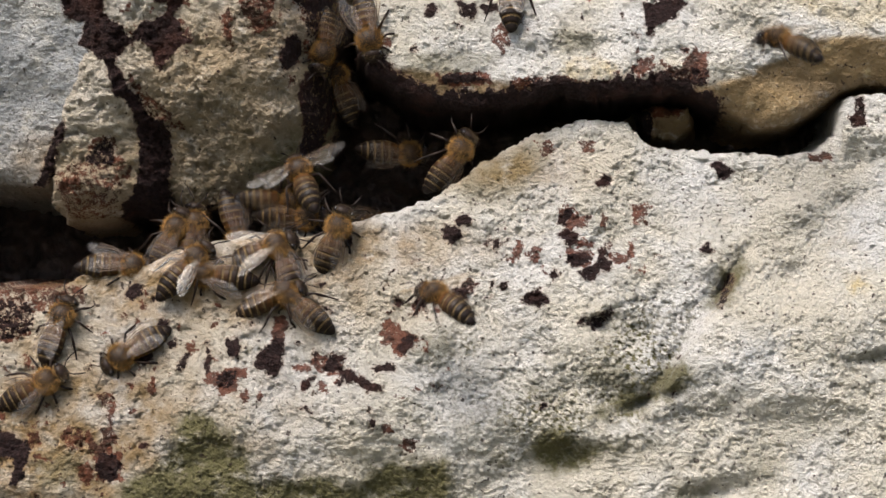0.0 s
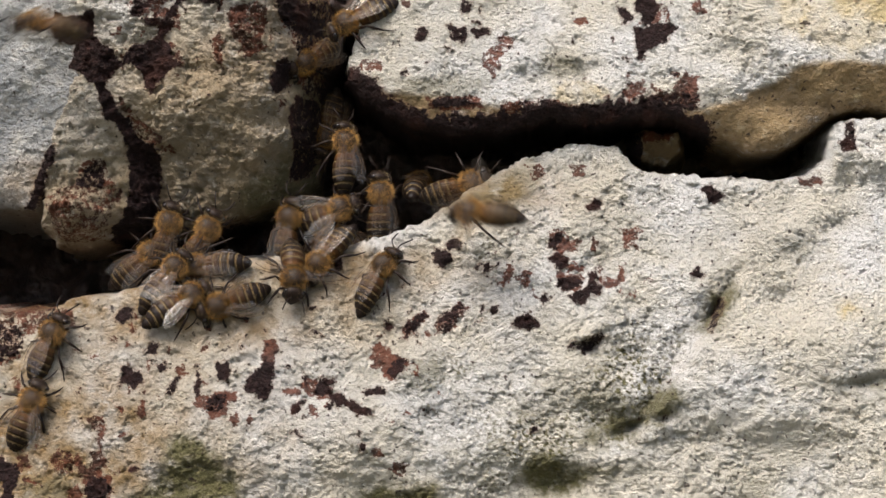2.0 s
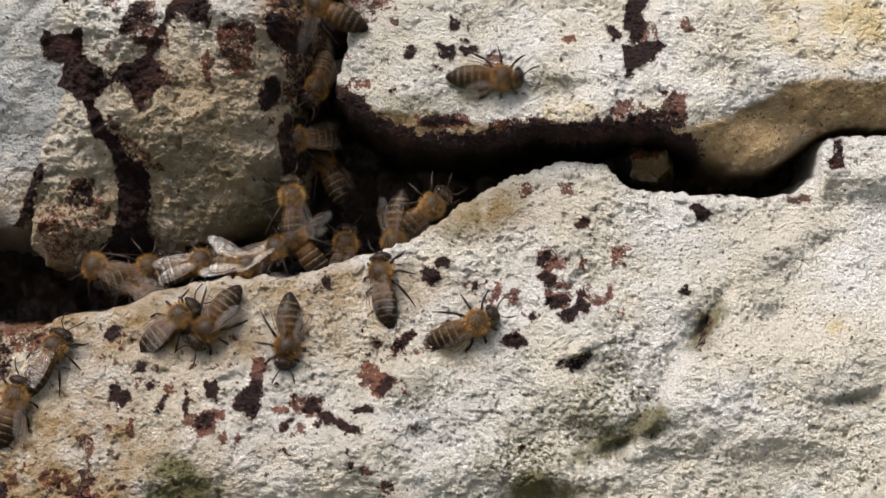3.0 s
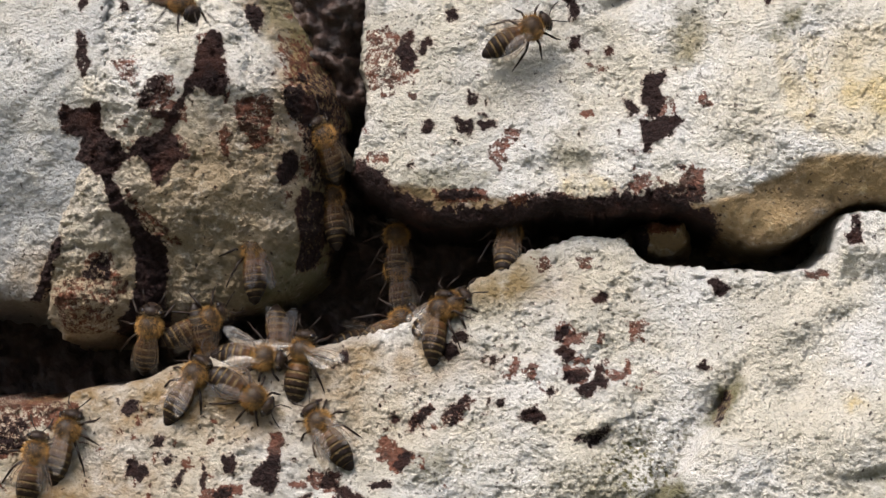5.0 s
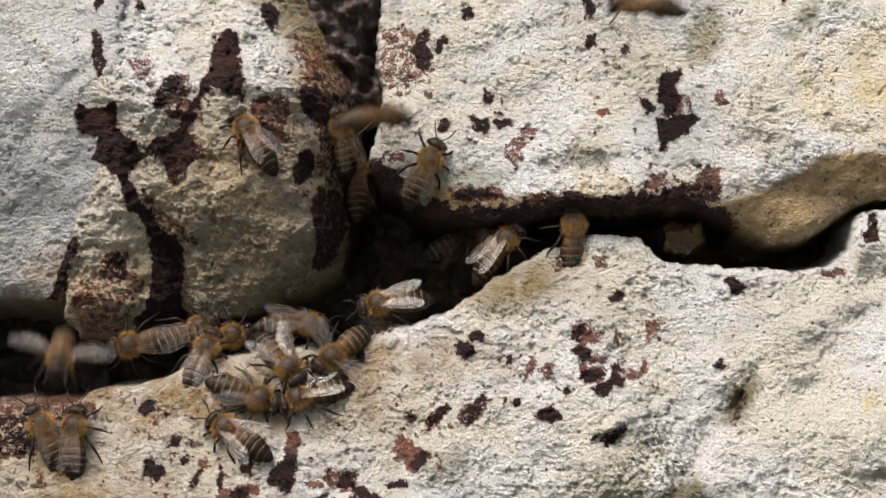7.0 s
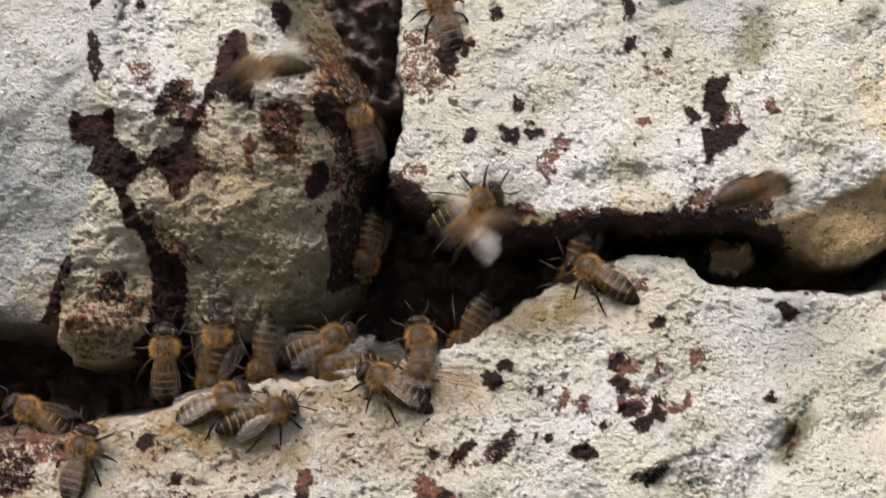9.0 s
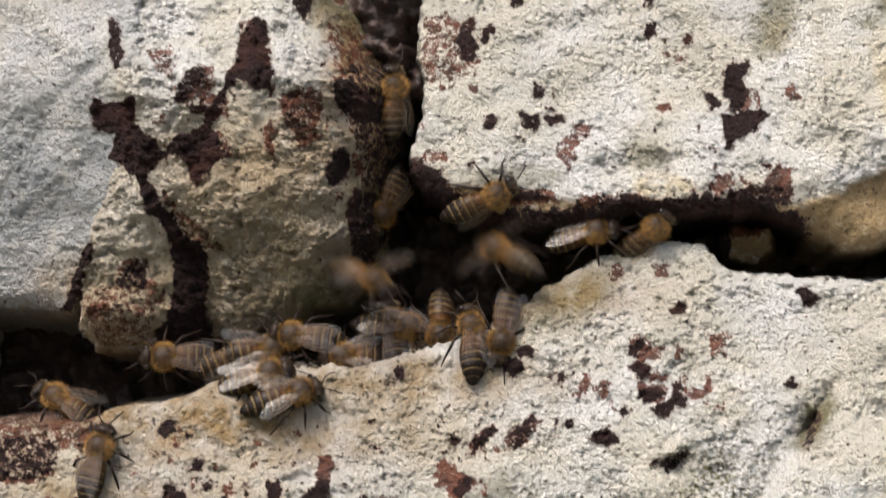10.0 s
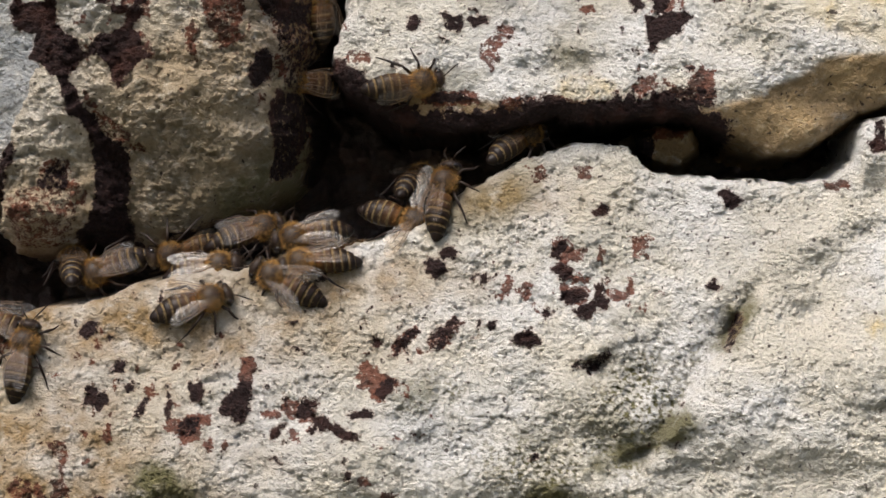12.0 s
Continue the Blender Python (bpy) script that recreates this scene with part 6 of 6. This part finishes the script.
    bee = bee_on_its_way(6.3, 0, "worker honeybee with brown thorax crawling out of the crevice", [
        (0, -0.0344, -0.0011, 1.2747, 41, -20, 2), (1, -0.0411, 0.0120, 1.2904, 55, -29, 15), (2, -0.0304, 0.0119, 1.2922, 37, -79, 27),
        (3, -0.0329, 0.0119, 1.2897, 46, -28, 8), (3.5, -0.0286, 0.0118, 1.2902, 44, -59, 4), (5.5, 0.0005, 0.0060, 1.2966, 54, -20, 1),
        (6, 0.0024, 0.0115, 1.3044, 54, -3, -15), (6.5, 0.0055, 0.0117, 1.3037, 47, -22, -6), (6.75, 0.0027, 0.0137, 1.3047, 17, -30, 53),
        (7, -0.0002, 0.0157, 1.3057, -5, -12, 108), (7.67, 0.0025, 0.0144, 1.3063, -55, -7, 151), (8.33, 0.0053, 0.0131, 1.3069, -93, 27, 178),
        (9, 0.0080, 0.0118, 1.3075, 42, 110, -4), (9.17, 0.0078, 0.0117, 1.3078, 65, 63, 13), (9.33, 0.0076, 0.0117, 1.3081, 63, 16, 4),
        (9.5, 0.0074, 0.0117, 1.3085, 68, -30, -5), (10, 0.0085, 0.0116, 1.3079, 61, -11, -13), (10.5, 0.0071, 0.0118, 1.3068, 51, -30, 5),
        (11, 0.0079, 0.0117, 1.3083, 60, -31, -7), (11.5, 0.0101, 0.0116, 1.3088, 75, -18, -11), (11.75, 0.0098, 0.0129, 1.3075, 50, -24, 18),
        (12, 0.0096, 0.0143, 1.3063, 25, -18, 47),
    ])
    bee = bee_on_its_way(6.3, 0, "worker honeybee with folded wings and golden thorax on the crevice edge", [
        (0, -0.0518, 0.0118, 1.2870, 43, -71, 79), (1, -0.0506, 0.0116, 1.2896, 95, -70, 16), (2, -0.0479, 0.0116, 1.2913, 105, -60, 5),
        (3, -0.0578, 0.0118, 1.2889, 103, -21, 19), (3.5, -0.0341, 0.0118, 1.2931, 93, -29, 20), (5.5, -0.0535, 0.0116, 1.2920, 111, -31, 5),
        (6, -0.0540, 0.0116, 1.2910, 110, -41, 8), (6.5, -0.0548, 0.0119, 1.2908, 105, -13, 25), (7, -0.0485, 0.0117, 1.2906, 106, -6, 13),
        (8, -0.0495, 0.0115, 1.2920, 116, -42, -0), (9, -0.0506, 0.0112, 1.2934, -17, -110, 130), (9.5, -0.0466, 0.0117, 1.2901, 103, -21, 13),
        (10, -0.0506, 0.0117, 1.2889, 97, -20, 13), (10.5, -0.0424, 0.0118, 1.2898, 87, -17, 18), (10.75, -0.0475, 0.0118, 1.2888, 74, -56, 34),
        (11, -0.0526, 0.0117, 1.2877, -24, -73, 135), (11.25, -0.0546, 0.0117, 1.2874, 79, -55, 26), (11.5, -0.0567, 0.0116, 1.2870, 88, -14, 8),
        (11.67, -0.0568, 0.0117, 1.2870, 96, 44, 2), (11.83, -0.0570, 0.0117, 1.2869, 91, 102, -11), (12, -0.0572, 0.0117, 1.2868, -78, 21, 170),
    ])
    bee = bee_on_its_way(75, 10, "worker honeybee in flight with beating wings before the wall", [
        (0, 0.0544, -0.0053, 1.3180, -3, -14, 139), (0.23, 0.0627, -0.0067, 1.3049, -12, 10, -179), (0.46, 0.0710, -0.0080, 1.2918, 0, 35, -131),
        (0.54, 0.0675, -0.0125, 1.2848, 0, 35, -131), (0.77, 0.0861, -0.0104, 1.2716, 26, 41, -81), (1, 0.1046, -0.0083, 1.2583, 48, 29, -34),
        (12, 0.1707, -0.0253, 1.2246, 48, 29, -34),
    ])
    beat(bee, 0, 1)
    bee = bee_on_its_way(75, 10, "worker honeybee in flight with beating wings before the wall", [
        (0, -0.0581, -0.0006, 1.3612, 24, 25, -90), (0.5, -0.0487, -0.0055, 1.3376, 34, 23, -71), (0.65, -0.0472, -0.0036, 1.3260, 54, 4, -22),
        (0.81, -0.0456, -0.0017, 1.3145, 55, -23, 21), (0.96, -0.0440, 0.0002, 1.3029, 31, -41, 78), (1.04, -0.0430, 0.0054, 1.3102, 31, -41, 78),
        (1.46, -0.0647, -0.0063, 1.3327, -3, -29, 146), (1.54, -0.0696, -0.0026, 1.3393, -3, -29, 146), (1.96, -0.0691, -0.0033, 1.3288, -9, -3, -170),
        (2.04, -0.0765, -0.0040, 1.3237, -9, -3, -170), (2.18, -0.0655, -0.0052, 1.3249, 0, -33, 137), (2.32, -0.0545, -0.0064, 1.3261, 38, -39, 64),
        (2.46, -0.0435, -0.0076, 1.3273, 57, -13, 6), (2.54, -0.0363, -0.0064, 1.3326, 57, -13, 6), (3, -0.0306, -0.0022, 1.3639, 51, -29, 34),
        (12, -0.0172, -0.0242, 1.4551, 50, -30, 36),
    ])
    beat(bee, 0.3, 3)
    bee = bee_on_its_way(70, 8, "worker honeybee in flight with beating wings before the wall", [
        (0, 0.1197, -0.0148, 1.2581, -60, 7, 177), (1.5, 0.0820, -0.0130, 1.2756, -60, 4, 173), (1.76, 0.0483, -0.0017, 1.2919, -60, 4, 173),
        (1.84, 0.0408, -0.0013, 1.2969, -60, 4, 173), (1.96, 0.0085, -0.0049, 1.2920, -58, -3, 163), (2.04, 0.0016, -0.0032, 1.2976, -58, -3, 163),
        (2.25, -0.0040, 0.0027, 1.3141, -57, 23, -156), (2.46, -0.0097, 0.0086, 1.3306, -33, 39, -102), (2.54, -0.0107, 0.0034, 1.3234, -33, 39, -102),
        (2.77, -0.0163, 0.0075, 1.3292, -73, 16, -155), (3, -0.0219, 0.0115, 1.3349, 97, -155, -8), (3.5, -0.0256, 0.0117, 1.3526, 84, -122, -31),
        (5.5, -0.0282, 0.0119, 1.3716, -48, -61, 118), (12, -0.0253, 0.0049, 1.3958, -47, -59, 111),
    ])
    beat(bee, 1.4, 2.8)
    bee = bee_on_its_way(32, 10, "worker honeybee in flight with beating wings before the wall", [
        (0, -0.0507, -0.0155, 1.4117, 1, 37, -68), (3.5, -0.0542, -0.0075, 1.3727, 1, 37, -66), (5.26, -0.0510, -0.0041, 1.3298, 16, 27, -33),
        (5.34, -0.0460, -0.0077, 1.3233, 16, 27, -33), (5.38, -0.0449, -0.0063, 1.3187, -17, 39, -100), (5.42, -0.0437, -0.0049, 1.3140, -43, 19, -161),
        (5.46, -0.0426, -0.0034, 1.3094, -40, -11, 150), (5.54, -0.0484, -0.0005, 1.3156, -40, -11, 150), (5.96, -0.0492, 0.0147, 1.2940, -44, 12, -173),
        (6.04, -0.0563, 0.0134, 1.2886, -44, 12, -173), (6.25, -0.0508, 0.0080, 1.2921, -40, -10, 151), (6.46, -0.0453, 0.0025, 1.2955, -22, -25, 110),
        (6.54, -0.0473, 0.0076, 1.3027, -22, -25, 110), (6.68, -0.0568, 0.0077, 1.2984, -43, -4, 162), (6.82, -0.0664, 0.0079, 1.2941, -40, 24, -152),
        (6.96, -0.0759, 0.0080, 1.2897, -12, 39, -90), (7.04, -0.0759, 0.0028, 1.2824, -12, 39, -90), (7.1, -0.0767, 0.0035, 1.2882, -37, 28, -142),
        (7.16, -0.0775, 0.0043, 1.2941, -45, 6, 178), (7.24, -0.0851, 0.0042, 1.2892, -45, 6, 178), (8.96, -0.0363, -0.0044, 1.3373, -44, 12, -173),
        (9.04, -0.0433, -0.0057, 1.3319, -44, 12, -173), (9.25, -0.0507, 0.0001, 1.3169, -35, 31, -136), (9.46, -0.0580, 0.0058, 1.3020, -11, 39, -90),
        (9.54, -0.0580, 0.0006, 1.2947, -11, 39, -90), (9.96, -0.0320, 0.0075, 1.3031, 16, 26, -33), (10.04, -0.0270, 0.0039, 1.2966, 16, 26, -33),
        (10.46, -0.0414, -0.0043, 1.3249, 20, 17, -16), (10.54, -0.0349, -0.0066, 1.3191, 20, 17, -16), (10.96, -0.0729, 0.0039, 1.2853, 21, 1, 10),
        (11.04, -0.0655, 0.0048, 1.2905, 21, 1, 10), (11.19, -0.0791, 0.0023, 1.2878, 3, -24, 63), (11.35, -0.0927, -0.0003, 1.2851, -30, -21, 126),
        (11.5, -0.1062, -0.0028, 1.2825, -45, 6, 178), (12, -0.1164, -0.0148, 1.2817, -45, 6, 178),
    ])
    beat(bee, 5.2, 11.6)
    bee = bee_on_its_way(75, 10, "worker honeybee in flight with beating wings before the wall", [
        (0, 0.1669, -0.0148, 1.3056, -20, -2, -177), (5.5, 0.1037, -0.0028, 1.3071, -20, -2, -177), (5.96, 0.0545, -0.0218, 1.3014, -20, -1, -175),
        (6.04, 0.0470, -0.0223, 1.2964, -20, -1, -175), (6.46, 0.0107, -0.0297, 1.2725, -19, -15, 162), (6.54, 0.0043, -0.0275, 1.2784, -19, -15, 162),
        (6.76, 0.0117, -0.0269, 1.2747, -20, -11, 168), (6.84, 0.0048, -0.0253, 1.2803, -20, -11, 168), (6.89, 0.0104, -0.0228, 1.2644, -11, 20, -137),
        (6.95, 0.0159, -0.0203, 1.2485, 24, 28, -69), (7.2, 0.0231, -0.0232, 1.2314, 38, 18, -38), (12, 0.0437, -0.0253, 1.1117, 37, 19, -40),
    ])
    beat(bee, 5.6, 7.2)
    bee = bee_on_its_way(75, 10, "worker honeybee in flight with beating wings before the wall", [
        (0, 0.0068, -0.0206, 1.4666, 10, 32, -90), (1.5, 0.0497, -0.0118, 1.4123, -12, 25, -134), (3, 0.0925, -0.0029, 1.3579, -22, 6, -170),
        (3.26, 0.0464, -0.0026, 1.3369, -23, 2, -177), (3.34, 0.0389, -0.0030, 1.3320, -23, 2, -177), (3.6, -0.0116, -0.0095, 1.3742, -22, -9, 167),
        (4.55, -0.0072, -0.0126, 1.3789, -17, 19, -147), (5.5, -0.0029, -0.0156, 1.3835, 10, 32, -90), (6.46, 0.0054, 0.0009, 1.3292, -10, 26, -129),
        (6.54, 0.0018, -0.0035, 1.3223, -10, 26, -129), (6.65, 0.0206, -0.0019, 1.3298, 30, 26, -52), (6.76, 0.0394, -0.0002, 1.3372, 42, -7, 10),
        (6.84, 0.0465, 0.0011, 1.3426, 42, -7, 10), (6.88, 0.0415, 0.0008, 1.3442, 23, -31, 65), (6.92, 0.0366, 0.0006, 1.3458, -11, -27, 130),
        (6.96, 0.0317, 0.0003, 1.3474, -23, 0, -179), (7.04, 0.0241, 0.0002, 1.3426, -23, 0, -179), (7.16, -0.0028, 0.0007, 1.3353, -22, 6, -170),
        (7.24, -0.0099, -0.0006, 1.3299, -22, 6, -170), (7.81, 0.0048, -0.0019, 1.3249, -15, -23, 140), (8.39, 0.0195, -0.0032, 1.3199, 19, -32, 74),
        (8.96, 0.0343, -0.0045, 1.3149, 41, -10, 16), (9.04, 0.0410, -0.0026, 1.3206, 41, -10, 16), (9.06, 0.0375, -0.0025, 1.3264, 35, -22, 38),
        (9.14, 0.0423, 0.0013, 1.3330, 35, -22, 38), (9.5, 0.0674, -0.0022, 1.3579, 35, -22, 37), (12, 0.1527, -0.0242, 1.3697, 35, -23, 39),
    ])
    beat(bee, 6, 9.6)
    bee = bee_on_its_way(75, 10, "worker honeybee in flight with beating wings before the wall", [
        (0, -0.0312, -0.0206, 1.4671, -17, 37, -90), (5.5, -0.0513, -0.0156, 1.3935, -17, 37, -90), (6.5, -0.0627, -0.0031, 1.3667, 14, 15, -17),
        (6.96, -0.0241, 0.0021, 1.3235, 16, 1, 5), (7.04, -0.0166, 0.0025, 1.3285, 16, 1, 5), (7.68, -0.0120, 0.0034, 1.3236, 7, 27, -42),
        (8.32, -0.0075, 0.0042, 1.3187, -25, 36, -105), (8.96, -0.0030, 0.0050, 1.3138, -48, 17, -160), (9.04, -0.0092, 0.0025, 1.3079, -48, 17, -160),
        (9.12, -0.0040, 0.0018, 1.3365, -48, -9, 159), (9.2, 0.0012, 0.0010, 1.3651, -29, -27, 112), (9.4, 0.0006, -0.0018, 1.3674, -49, -6, 163),
        (9.6, 0.0000, -0.0047, 1.3696, -45, 22, -150), (9.8, -0.0006, -0.0076, 1.3719, -17, 37, -90), (9.88, -0.0014, -0.0013, 1.3369, -48, 16, -161),
        (9.96, -0.0022, 0.0050, 1.3019, -43, -18, 142), (10.04, -0.0072, 0.0086, 1.3084, -43, -18, 142), (10.11, -0.0114, 0.0066, 1.3165, -17, -29, 90),
        (10.19, -0.0157, 0.0046, 1.3246, 8, -17, 37), (10.26, -0.0199, 0.0026, 1.3326, 16, 8, -5), (10.34, -0.0126, 0.0016, 1.3274, 16, 8, -5),
        (10.43, -0.0278, 0.0012, 1.3345, -1, 33, -60), (10.51, -0.0431, 0.0007, 1.3416, -36, 31, -127), (10.6, -0.0583, 0.0002, 1.3487, -50, 4, 180),
        (10.96, -0.0684, -0.0008, 1.3195, -50, 7, -176), (11.04, -0.0758, -0.0017, 1.3144, -50, 7, -176), (11.13, -0.0676, -0.0028, 1.3235, -41, -20, 137),
        (11.21, -0.0595, -0.0039, 1.3327, -11, -29, 79), (11.3, -0.0513, -0.0050, 1.3418, 12, -11, 25), (11.46, -0.0080, -0.0036, 1.3224, -17, -29, 90),
        (11.54, -0.0080, 0.0016, 1.3297, -17, -29, 90), (12, 0.0087, -0.0022, 1.3559, 7, -19, 41),
    ])
    beat(bee, 6.5, 12)
    # the built bee itself rests deep in the hollow
    BEE.matrix_basis = pose(-0.02, 0.03, HIGH - 0.012, 60, 0, 30)
    tagged(BEE, "worker honeybee resting in the dark hollow of the joint", "bee", "bees at the crevice")
    set_wings(BEE, 12, 0)


motions()
